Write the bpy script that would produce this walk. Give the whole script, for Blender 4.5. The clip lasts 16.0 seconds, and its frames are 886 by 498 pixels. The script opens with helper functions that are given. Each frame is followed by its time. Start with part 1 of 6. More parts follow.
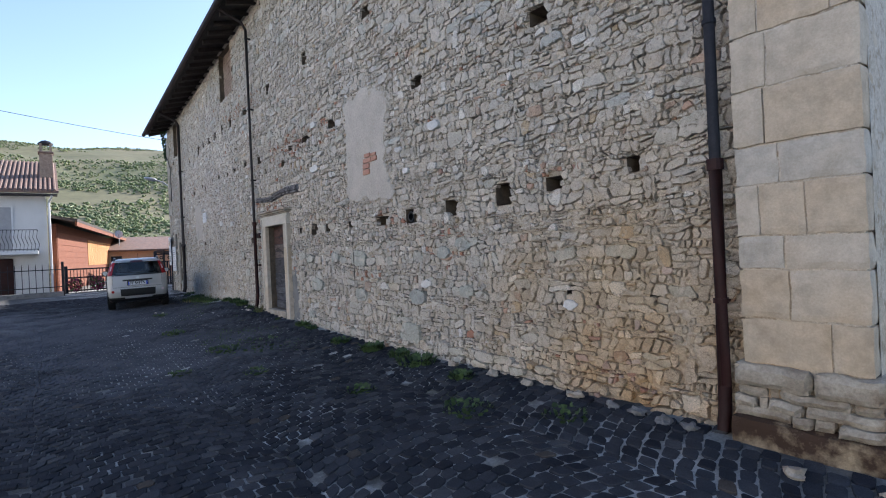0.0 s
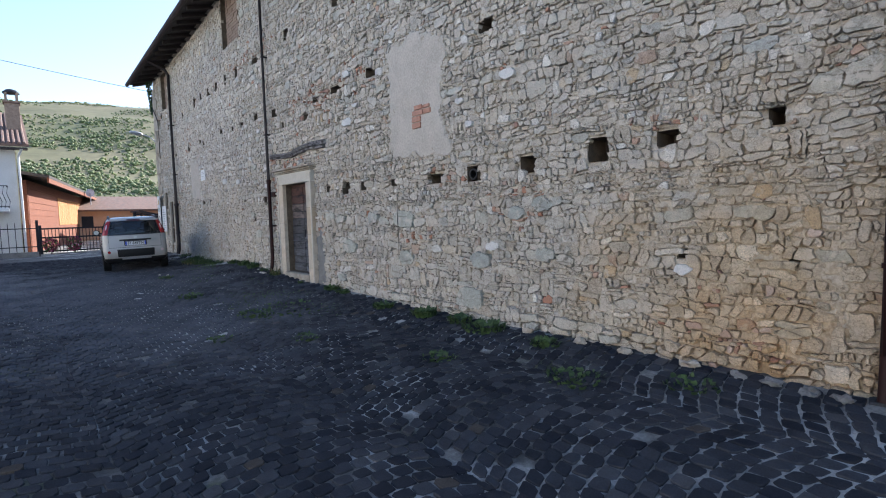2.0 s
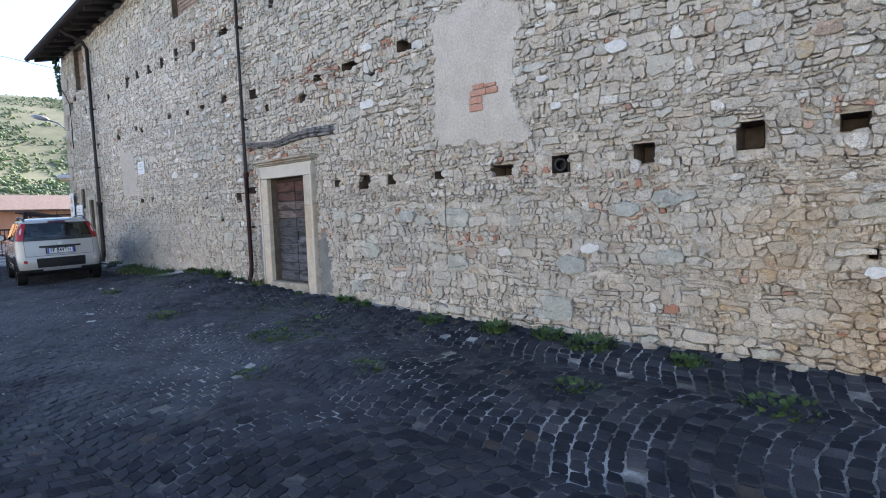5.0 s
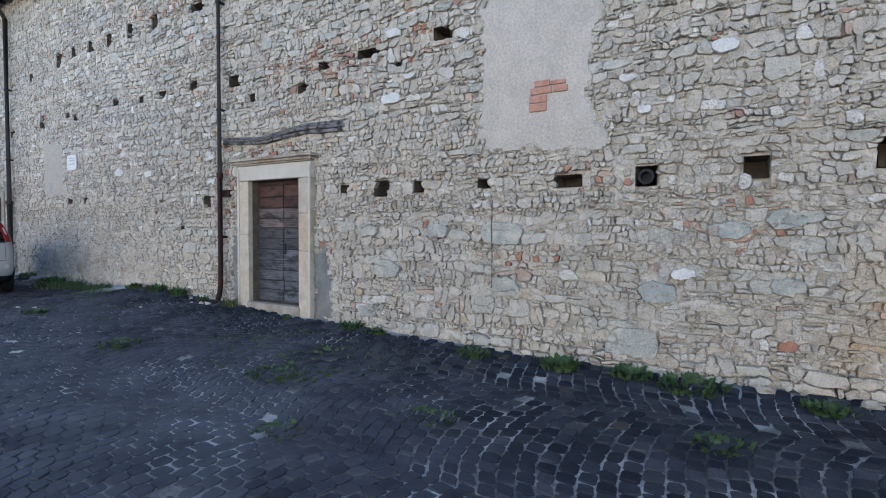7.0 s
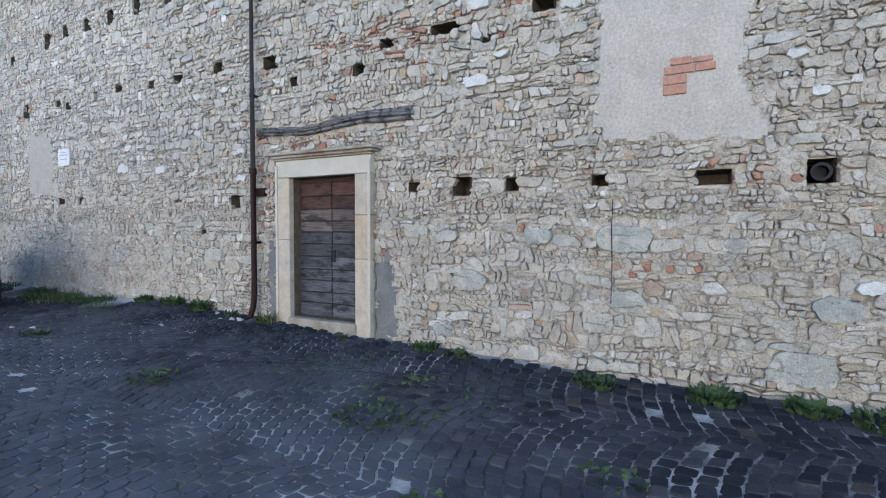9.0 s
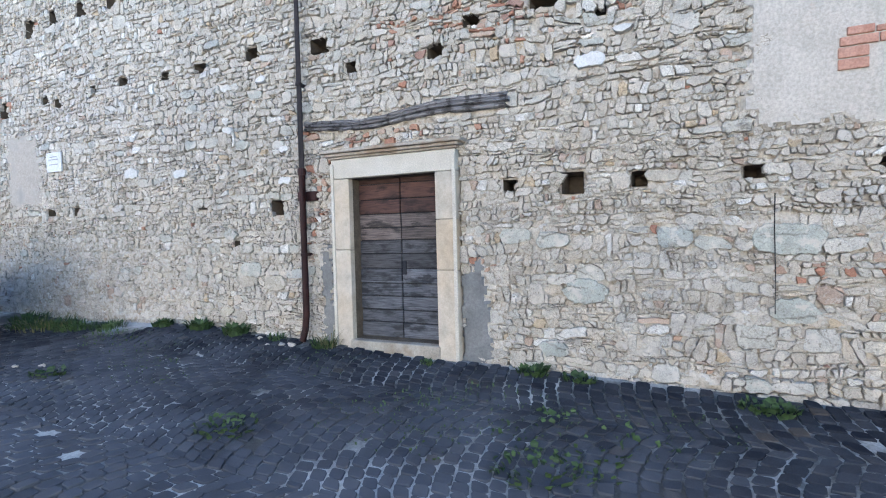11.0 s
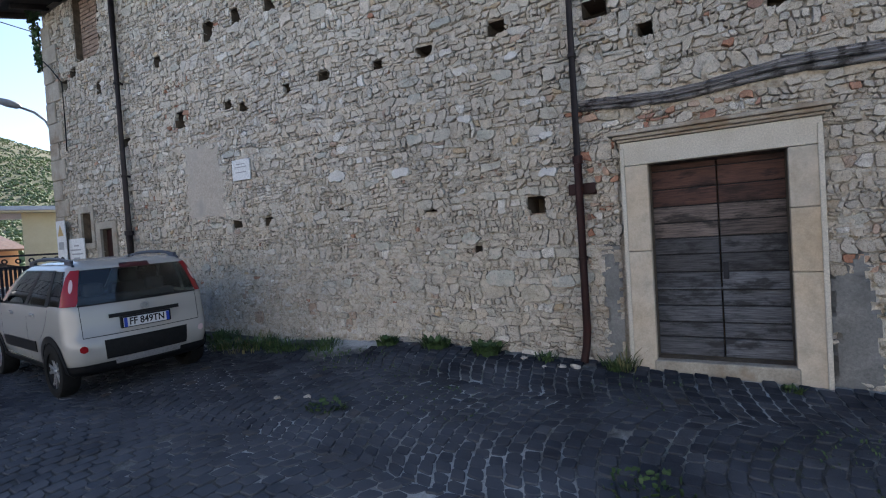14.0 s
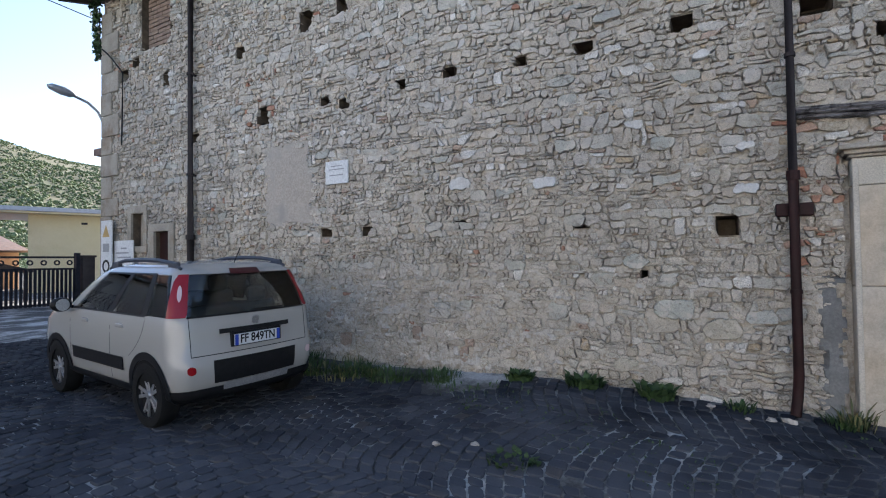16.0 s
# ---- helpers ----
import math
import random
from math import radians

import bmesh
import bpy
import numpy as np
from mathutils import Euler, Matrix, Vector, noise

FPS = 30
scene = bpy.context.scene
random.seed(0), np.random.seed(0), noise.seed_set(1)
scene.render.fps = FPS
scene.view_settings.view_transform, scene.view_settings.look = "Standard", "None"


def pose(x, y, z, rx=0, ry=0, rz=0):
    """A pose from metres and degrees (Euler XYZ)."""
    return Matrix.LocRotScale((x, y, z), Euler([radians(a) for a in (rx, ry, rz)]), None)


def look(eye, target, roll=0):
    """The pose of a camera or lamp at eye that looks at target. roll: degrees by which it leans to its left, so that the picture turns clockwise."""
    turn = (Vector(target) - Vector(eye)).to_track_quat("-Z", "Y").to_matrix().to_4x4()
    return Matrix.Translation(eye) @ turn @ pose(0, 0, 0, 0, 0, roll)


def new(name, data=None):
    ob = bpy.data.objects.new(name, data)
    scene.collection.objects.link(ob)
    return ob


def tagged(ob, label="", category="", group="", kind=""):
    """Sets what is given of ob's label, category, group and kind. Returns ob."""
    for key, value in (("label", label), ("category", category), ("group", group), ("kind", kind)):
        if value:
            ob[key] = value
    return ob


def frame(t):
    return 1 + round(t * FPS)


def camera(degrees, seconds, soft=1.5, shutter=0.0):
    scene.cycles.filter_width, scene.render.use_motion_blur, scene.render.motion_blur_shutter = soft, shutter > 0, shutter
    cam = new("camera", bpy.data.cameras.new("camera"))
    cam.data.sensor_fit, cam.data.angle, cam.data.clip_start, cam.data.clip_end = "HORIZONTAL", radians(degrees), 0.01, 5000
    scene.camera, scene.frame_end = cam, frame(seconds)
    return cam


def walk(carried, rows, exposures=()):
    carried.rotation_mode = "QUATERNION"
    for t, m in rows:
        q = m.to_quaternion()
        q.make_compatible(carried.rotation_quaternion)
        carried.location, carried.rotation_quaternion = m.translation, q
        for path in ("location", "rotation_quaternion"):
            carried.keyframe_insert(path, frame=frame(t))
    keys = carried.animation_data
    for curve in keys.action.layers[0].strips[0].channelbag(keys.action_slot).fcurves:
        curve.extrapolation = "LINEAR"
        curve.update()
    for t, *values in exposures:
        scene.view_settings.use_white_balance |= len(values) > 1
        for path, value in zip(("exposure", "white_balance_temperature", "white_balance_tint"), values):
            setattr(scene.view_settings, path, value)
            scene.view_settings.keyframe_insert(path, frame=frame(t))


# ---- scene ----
UNIT = 1.2  # metres to one unit of the plan
cam = camera(83.5, 16.0, 1.1)
PATH = [
    (0, (0.399, 0.201, 1.915), (1.636, 1.773, 1.912), -2.6),
    (0.5, (0.2, 0.4, 1.884), (1.446, 1.964, 1.84), -2.3),
    (1, (0.057, 0.637, 1.87), (1.344, 2.164, 1.77), -2.3),
    (1.5, (-0.04, 0.901, 1.881), (1.257, 2.418, 1.759), -2.2),
    (2, (-0.164, 1.156, 1.878), (1.146, 2.661, 1.737), -1.6),
    (2.5, (-0.283, 1.406, 1.882), (1.062, 2.879, 1.733), -1.8),
    (3, (-0.415, 1.678, 1.898), (0.948, 3.133, 1.748), -2.5),
    (3.5, (-0.576, 1.977, 1.91), (0.832, 3.389, 1.754), -1.6),
    (4, (-0.644, 2.31, 1.935), (0.808, 3.676, 1.769), -2.1),
    (4.2, (-0.659, 2.451, 1.947), (0.799, 3.81, 1.781), -2.4),
    (6.3, (-0.7, 4.034, 1.818), (1.007, 5.071, 1.704), 0.6),
    (6.5, (-0.68, 4.181, 1.822), (1.032, 5.21, 1.711), 0.6),
    (7, (-0.67, 4.547, 1.85), (1.045, 5.572, 1.776), 0.4),
    (7.5, (-0.691, 4.914, 1.865), (1.027, 5.935, 1.791), -0.5),
    (8, (-0.644, 5.268, 1.873), (1.09, 6.26, 1.793), -0.6),
    (8.5, (-0.587, 5.602, 1.894), (1.151, 6.588, 1.816), -0.6),
    (8.7, (-0.563, 5.744, 1.895), (1.185, 6.713, 1.816), -0.2),
    (10.8, (-0.437, 7.234, 1.926), (1.384, 8.06, 1.864), -1.3),
    (11, (-0.43, 7.379, 1.927), (1.391, 8.204, 1.864), -1.4),
    (11.5, (-0.493, 7.758, 1.959), (1.331, 8.578, 1.891), -1.6),
    (12, (-0.541, 8.145, 2.007), (1.263, 9.006, 1.935), -2.6),
    (12.5, (-0.586, 8.568, 2.007), (1.175, 9.515, 1.946), -3.2),
    (13, (-0.661, 8.971, 2.013), (1.078, 9.956, 1.96), -3.3),
    (13.5, (-0.656, 9.355, 2.036), (1.074, 10.357, 1.982), -3.7),
    (14, (-0.68, 9.773, 2.016), (1.051, 10.772, 1.965), -3.7),
    (14.5, (-0.695, 10.183, 2.012), (1.035, 11.186, 1.967), -3.6),
    (15, (-0.67, 10.568, 2.013), (1.061, 11.57, 2.017), -0.8),
    (15.5, (-0.718, 10.971, 2.022), (1.024, 11.953, 2.063), -0.2),
    (16, (-0.787, 11.412, 1.997), (0.96, 12.384, 2.046), -0.7),
]
EXPOSURES = [  # seconds, stops, kelvin, tint
    (0.0, 1.43, 6050, 17), (2.0, 1.62, 5980, 15), (4.2, 1.70, 5950, 14), (6.3, 2.5, 5950, 14), (6.6, 2.36, 5950, 14), (7.1, 1.92, 5900, 13), (7.5, 1.88, 5900, 13), (8.0, 2.32, 5900, 13),
    (8.6, 2.14, 5900, 13), (10.8, 2.54, 5880, 13), (11.5, 2.54, 5880, 13), (12.0, 2.38, 5900, 13), (12.5, 1.85, 5900, 13), (13.0, 1.46, 6000, 15), (14.5, 1.27, 6000, 15),
    (16.0, 1.48, 6050, 15)]
walk(cam, [(t, look(Vector(eye) * UNIT, Vector(target) * UNIT, roll)) for t, eye, target, roll in PATH], EXPOSURES)

# ---- world, sun, exposure ----
SUN_DIR = Vector((0.84, 0.36, 0.46)).normalized()
world = bpy.data.worlds.new("world")
scene.world = world
world.use_nodes = True
_nt = world.node_tree
_sky = _nt.nodes.new("ShaderNodeTexSky")
_sky.sky_type = "NISHITA"
_sky.sun_disc = False
_sky.sun_elevation = math.asin(SUN_DIR.z)
_sky.sun_rotation = math.atan2(SUN_DIR.x, SUN_DIR.y)
_sky.air_density = 1.0
_sky.dust_density = 0.6
_bg = _nt.nodes["Background"]
_bg.inputs["Strength"].default_value = 0.11
_nt.links.new(_sky.outputs["Color"], _bg.inputs["Color"])
_sun = bpy.data.lights.new("sun", "SUN")
_sun.energy = 4.8
_sun.angle = radians(0.5)
_sun.color = (1.0, 0.93, 0.80)
sun = new("sun", _sun)
sun.matrix_world = SUN_DIR.to_track_quat("Z", "Y").to_matrix().to_4x4()


# ---- materials ----
def node_mat(name, rough=0.85, metal=0.0):
    m = bpy.data.materials.new(name)
    m.use_nodes = True
    b = m.node_tree.nodes["Principled BSDF"]
    b.inputs["Roughness"].default_value = rough
    b.inputs["Metallic"].default_value = metal
    return m, m.node_tree, b


def coords(nt, scale=(1, 1, 1)):
    tc = nt.nodes.new("ShaderNodeNewGeometry")
    mp = nt.nodes.new("ShaderNodeMapping")
    mp.inputs["Scale"].default_value = scale
    nt.links.new(tc.outputs["Position"], mp.inputs["Vector"])
    return mp.outputs["Vector"]


def noise_node(nt, vec, scale, detail=4.0, rough=0.6):
    n = nt.nodes.new("ShaderNodeTexNoise")
    n.inputs["Scale"].default_value = scale
    n.inputs["Detail"].default_value = detail
    n.inputs["Roughness"].default_value = rough
    nt.links.new(vec, n.inputs["Vector"])
    return n.outputs["Fac"]


def ramp(nt, fac, stops, mode="LINEAR"):
    r = nt.nodes.new("ShaderNodeValToRGB")
    r.color_ramp.interpolation = mode
    els = r.color_ramp.elements
    while len(els) < len(stops):
        els.new(0.5)
    for e, (p, c) in zip(els, stops):
        e.position = p
        e.color = (*c, 1.0)
    nt.links.new(fac, r.inputs["Fac"])
    return r.outputs["Color"]


def mixc(nt, fac, a, b, mode="MIX"):
    n = nt.nodes.new("ShaderNodeMix")
    n.data_type = "RGBA"
    n.blend_type = mode
    for sock, v in ((n.inputs[0], fac), (n.inputs[6], a), (n.inputs[7], b)):
        if isinstance(v, (int, float)):
            sock.default_value = v
        elif isinstance(v, tuple):
            sock.default_value = (*v, 1.0)
        else:
            nt.links.new(v, sock)
    return n.outputs[2]


def bump(nt, bsdf, height, strength=0.3, dist=0.01):
    n = nt.nodes.new("ShaderNodeBump")
    n.inputs["Strength"].default_value = strength
    n.inputs["Distance"].default_value = dist
    nt.links.new(height, n.inputs["Height"])
    nt.links.new(n.outputs["Normal"], bsdf.inputs["Normal"])


def surface(name, dark, light, scale=8.0, rough=0.85, metal=0.0, fine=60.0, bump_s=0.3, stain=None, stain_scale=1.2, stretch=(1, 1, 1), stain_at=(0.52, 0.68)):
    """Two-scale noise colour with an optional stain colour and fine relief."""
    m, nt, b = node_mat(name, rough, metal)
    v = coords(nt, stretch)
    big = noise_node(nt, v, scale, 5.0)
    small = noise_node(nt, v, fine, 4.0, 0.7)
    c = ramp(nt, big, [(0.3, dark), (0.7, light)])
    g = ramp(nt, small, [(0.3, (0.72, 0.72, 0.72)), (0.7, (1.15, 1.15, 1.15))])
    c = mixc(nt, 1.0, c, g, "MULTIPLY")
    if stain:
        s = noise_node(nt, coords(nt), stain_scale, 6.0, 0.65)
        f = ramp(nt, s, [(stain_at[0], (0, 0, 0)), (stain_at[1], (1, 1, 1))])
        c = mixc(nt, f, c, stain)
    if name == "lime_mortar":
        c = wall_tones(nt, c)
    nt.links.new(c, b.inputs["Base Color"])
    if bump_s:
        bump(nt, b, small, bump_s, 0.006)
    return m


def local_tint(nt, c, centre, reach, colour, edge=(0.55, 1.0), mode="MIX"):
    """A tint, stains included, with a ragged edge round one place of wall or paving."""
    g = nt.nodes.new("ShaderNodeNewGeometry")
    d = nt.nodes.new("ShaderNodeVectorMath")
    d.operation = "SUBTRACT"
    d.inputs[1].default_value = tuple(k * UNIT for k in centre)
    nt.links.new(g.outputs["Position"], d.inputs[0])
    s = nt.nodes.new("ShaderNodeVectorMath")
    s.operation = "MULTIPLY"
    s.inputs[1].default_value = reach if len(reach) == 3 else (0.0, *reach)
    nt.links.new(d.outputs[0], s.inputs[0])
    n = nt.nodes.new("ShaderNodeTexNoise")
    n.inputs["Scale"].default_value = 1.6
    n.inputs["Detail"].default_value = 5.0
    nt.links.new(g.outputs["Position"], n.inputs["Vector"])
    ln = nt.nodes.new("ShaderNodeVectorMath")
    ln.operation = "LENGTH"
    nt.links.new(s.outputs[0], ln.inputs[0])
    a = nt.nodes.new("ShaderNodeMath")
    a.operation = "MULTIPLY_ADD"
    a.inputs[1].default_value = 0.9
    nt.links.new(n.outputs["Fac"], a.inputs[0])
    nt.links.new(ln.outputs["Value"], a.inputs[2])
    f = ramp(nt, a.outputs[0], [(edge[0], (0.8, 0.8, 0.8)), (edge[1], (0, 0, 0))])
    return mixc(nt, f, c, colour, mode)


def wall_tones(nt, c):
    """Smoky grey near the parked car, ochre damp towards the front corner, paler high on the far part."""
    c = local_tint(nt, c, (3.9, 2.2, 1.3), (0.22, 0.3), (1.0, 0.84, 0.63), (0.5, 1.0), "MULTIPLY")
    c = local_tint(nt, c, (3.9, 2.2, 0.8), (0.4, 0.9), (1.0, 0.80, 0.56), (0.5, 1.0), "MULTIPLY")
    c = local_tint(nt, c, (3.9, 15.5, 4.4), (0.11, 0.17), (1.22, 1.23, 1.26), (0.7, 1.4), "MULTIPLY")
    return local_tint(nt, c, (3.9, 16.9, 1.15), (0.55, 0.95), (0.20, 0.205, 0.22))


def island_surface(name, stops, rough=0.9, fine=70.0, bump_s=0.5, by_object=False, veins=None, painted_crevices=0.0, paler_places=False, grit=0.5):
    """Colour picked per stone, with grain, blotches and optional painted crevice shade on top."""
    m, nt, b = node_mat(name, rough)
    if by_object:
        pick = nt.nodes.new("ShaderNodeObjectInfo").outputs["Random"]
    else:
        pick = nt.nodes.new("ShaderNodeNewGeometry").outputs["Random Per Island"]
    c = ramp(nt, pick, stops, "CONSTANT")
    v = coords(nt)
    blot = noise_node(nt, v, 7.0, 5.0, 0.7)
    c = mixc(nt, 1.0, c, ramp(nt, blot, [(0.25, (0.72, 0.70, 0.67)), (0.75, (1.2, 1.18, 1.15))]), "MULTIPLY")
    grain = noise_node(nt, v, fine, 5.0, 0.75)
    c = mixc(nt, 1.0, c, ramp(nt, grain, [(0.28, (grit, grit * 0.98, grit * 0.95)), (0.72, (1.6 - 0.7 * grit,) * 3)]), "MULTIPLY")
    # Crevice shade painted as dark lines; the mesh has no gaps there.
    if painted_crevices:
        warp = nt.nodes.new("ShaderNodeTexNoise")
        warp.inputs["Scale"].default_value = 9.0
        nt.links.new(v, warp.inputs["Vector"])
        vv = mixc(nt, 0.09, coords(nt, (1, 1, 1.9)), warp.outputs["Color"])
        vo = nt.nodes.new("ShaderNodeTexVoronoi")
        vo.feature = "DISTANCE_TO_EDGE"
        vo.inputs["Scale"].default_value = painted_crevices
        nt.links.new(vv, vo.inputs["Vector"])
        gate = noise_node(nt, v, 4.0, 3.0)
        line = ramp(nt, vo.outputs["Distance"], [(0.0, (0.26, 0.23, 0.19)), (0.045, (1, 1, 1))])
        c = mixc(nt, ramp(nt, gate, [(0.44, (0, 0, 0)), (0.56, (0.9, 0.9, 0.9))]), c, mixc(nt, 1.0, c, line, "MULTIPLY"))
    relief = grain
    if painted_crevices:
        shaded_pits = noise_node(nt, v, 26.0, 6.0, 0.7)
        # Pits are darkened in the colour too, as if shaded inside.
        c = mixc(nt, 1.0, c, ramp(nt, shaded_pits, [(0.33, (0.40, 0.37, 0.33)), (0.43, (1, 1, 1))]), "MULTIPLY")
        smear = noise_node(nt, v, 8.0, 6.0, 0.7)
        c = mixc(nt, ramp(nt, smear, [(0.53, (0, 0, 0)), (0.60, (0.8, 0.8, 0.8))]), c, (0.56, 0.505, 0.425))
        c = wall_tones(nt, c)
        both = nt.nodes.new("ShaderNodeMath")
        both.operation = "MULTIPLY_ADD"
        both.inputs[1].default_value = 2.2
        nt.links.new(shaded_pits, both.inputs[0])
        nt.links.new(grain, both.inputs[2])
        relief = both.outputs[0]
    if paler_places:
        b.inputs["Specular IOR Level"].default_value = 0.04
        # Cobbles turn a paler bluish grey round three places.
        c = local_tint(nt, c, (0.7, 12.0, 0.5), (0.13, 0.085, 0.0), (0.115, 0.122, 0.138), (0.45, 1.3))
        c = local_tint(nt, c, (1.7, 8.0, 0.5), (0.24, 0.18, 0.0), (0.108, 0.114, 0.128), (0.35, 1.2))
        c = local_tint(nt, c, (-1.4, 14.8, 0.5), (0.20, 0.13, 0.0), (0.17, 0.176, 0.19), (0.45, 1.2))
    if veins:
        big = noise_node(nt, v, 0.55, 4.0, 0.6)
        f = ramp(nt, big, [(0.46, (0, 0, 0)), (0.66, (0.75, 0.75, 0.75))])
        c = mixc(nt, f, c, mixc(nt, 1.0, c, veins, "MULTIPLY"))
    nt.links.new(c, b.inputs["Base Color"])
    bump(nt, b, relief, bump_s, 0.010)
    return m


STONE_STOPS = [
    (0.0, (0.567, 0.508, 0.417)), (0.14, (0.599, 0.540, 0.455)), (0.30, (0.524, 0.465, 0.380)), (0.44, (0.642, 0.589, 0.503)),
    (0.58, (0.546, 0.503, 0.428)), (0.68, (0.578, 0.503, 0.401)), (0.78, (0.621, 0.567, 0.487)), (0.88, (0.546, 0.519, 0.455)),
    (0.925, (0.770, 0.738, 0.674)), (0.975, (0.492, 0.374, 0.289)), (0.985, (0.567, 0.449, 0.300))]
M_STONE = island_surface("rubble_stone", STONE_STOPS, bump_s=0.8, veins=(0.86, 0.88, 0.92), painted_crevices=13.0)
M_STONE_OB = island_surface("rubble_stone_single", STONE_STOPS, bump_s=0.8, by_object=True, veins=(0.86, 0.88, 0.92), painted_crevices=10.0)
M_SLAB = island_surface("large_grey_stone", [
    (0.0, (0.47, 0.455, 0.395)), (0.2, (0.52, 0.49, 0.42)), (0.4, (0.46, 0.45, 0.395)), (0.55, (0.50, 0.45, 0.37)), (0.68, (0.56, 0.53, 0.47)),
    (0.82, (0.53, 0.47, 0.37)), (0.86, (0.48, 0.48, 0.44)), (0.95, (0.66, 0.64, 0.59))], bump_s=0.45, veins=(0.90, 0.92, 0.95), painted_crevices=3.0)
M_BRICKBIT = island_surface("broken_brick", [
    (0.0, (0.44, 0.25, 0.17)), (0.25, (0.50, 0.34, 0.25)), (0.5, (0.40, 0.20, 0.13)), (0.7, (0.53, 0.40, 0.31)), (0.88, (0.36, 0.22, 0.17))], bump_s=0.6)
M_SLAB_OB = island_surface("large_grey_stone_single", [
    (0.0, (0.44, 0.45, 0.40)), (0.3, (0.48, 0.475, 0.415)), (0.6, (0.41, 0.425, 0.385)), (0.85, (0.50, 0.455, 0.365))], bump_s=0.4, by_object=True, veins=(0.92, 0.93, 0.95), painted_crevices=2.0)
M_BASE = surface("brown_stained_base", (0.25, 0.205, 0.15), (0.46, 0.40, 0.31), 4.0, fine=45, bump_s=1.0, stain=(0.15, 0.10, 0.06), stain_scale=2.6, stain_at=(0.48, 0.66))
M_LUMP = surface("dark_lump_stone", (0.10, 0.10, 0.10), (0.24, 0.235, 0.225), 6.0, fine=50, bump_s=0.8)
M_PALE = surface("white_limestone", (0.56, 0.54, 0.50), (0.70, 0.68, 0.64), 6.0, fine=50, bump_s=0.5)
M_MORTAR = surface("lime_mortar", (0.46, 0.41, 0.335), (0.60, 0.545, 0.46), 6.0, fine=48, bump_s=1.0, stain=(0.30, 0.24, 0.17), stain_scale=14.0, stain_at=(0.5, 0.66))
M_PLASTER = surface("old_wall_plaster", (0.44, 0.395, 0.33), (0.55, 0.495, 0.42), 3.5, fine=35, bump_s=0.9, stain=(0.45, 0.31, 0.24), stain_scale=3.0, stain_at=(0.62, 0.75))
M_PLASTER2 = surface("thin_pale_plaster", (0.42, 0.37, 0.31), (0.52, 0.465, 0.39), 2.5, fine=40, bump_s=0.6, stain=(0.36, 0.33, 0.29), stain_scale=2.5)
M_CEMENT = surface("grey_cement", (0.15, 0.15, 0.145), (0.26, 0.255, 0.24), 5.0, fine=45, bump_s=1.0, stain=(0.09, 0.09, 0.085), stain_scale=2.5)
M_BRICK = surface("red_brick", (0.40, 0.185, 0.12), (0.50, 0.28, 0.20), 9.0, fine=60, bump_s=0.5)
M_BRICKOLD = surface("weathered_brick", (0.22, 0.15, 0.11), (0.36, 0.26, 0.19), 6.0, fine=50, bump_s=0.5)
M_LIME = surface("dressed_limestone", (0.50, 0.45, 0.36), (0.62, 0.57, 0.48), 2.2, fine=70, bump_s=0.25, stain=(0.46, 0.31, 0.16), stain_scale=1.6, stain_at=(0.6, 0.72))
M_LIMEBLOCK = island_surface("tan_limestone_block", [
    (0.0, (0.54, 0.48, 0.39)), (0.2, (0.57, 0.52, 0.44)), (0.4, (0.54, 0.455, 0.345)), (0.6, (0.52, 0.485, 0.42)), (0.8, (0.57, 0.505, 0.41))], fine=60.0, bump_s=0.3, by_object=True, veins=(0.95, 0.82, 0.66), grit=0.82)
M_LIMEGREY = surface("weathered_limestone", (0.27, 0.235, 0.185), (0.45, 0.40, 0.325), 3.0, fine=50, bump_s=0.6, stain=(0.22, 0.15, 0.09), stain_scale=2.0)
M_PLINTH = surface("rust_stained_plinth", (0.30, 0.22, 0.13), (0.42, 0.33, 0.21), 3.0, fine=50, bump_s=0.9, stain=(0.045, 0.022, 0.010), stain_scale=1.9, stain_at=(0.42, 0.55))
# Far darker than the wall stone: shade inside the holes is in this brown.
M_HOLE = surface("hole_shade_brown", (0.06, 0.043, 0.028), (0.15, 0.11, 0.07), 9.0, fine=50, bump_s=0.6)
M_COBBLE = island_surface("basalt_cobble", [
    (0.0, (0.034, 0.038, 0.047)), (0.25, (0.046, 0.051, 0.062)), (0.45, (0.028, 0.031, 0.040)), (0.62, (0.058, 0.063, 0.074)),
    (0.8, (0.050, 0.054, 0.064)), (0.93, (0.080, 0.084, 0.094)), (0.985, (0.085, 0.075, 0.068))], rough=0.85, fine=90.0, bump_s=0.35, paler_places=True, grit=0.6)
M_COBBLE_OB = island_surface("basalt_cobble_single", [
    (0.0, (0.034, 0.038, 0.047)), (0.25, (0.046, 0.051, 0.062)), (0.45, (0.028, 0.031, 0.040)), (0.62, (0.058, 0.063, 0.074)),
    (0.8, (0.050, 0.054, 0.064)), (0.93, (0.080, 0.084, 0.094))], rough=0.85, fine=90.0, bump_s=0.35, by_object=True, paler_places=True, grit=0.6)


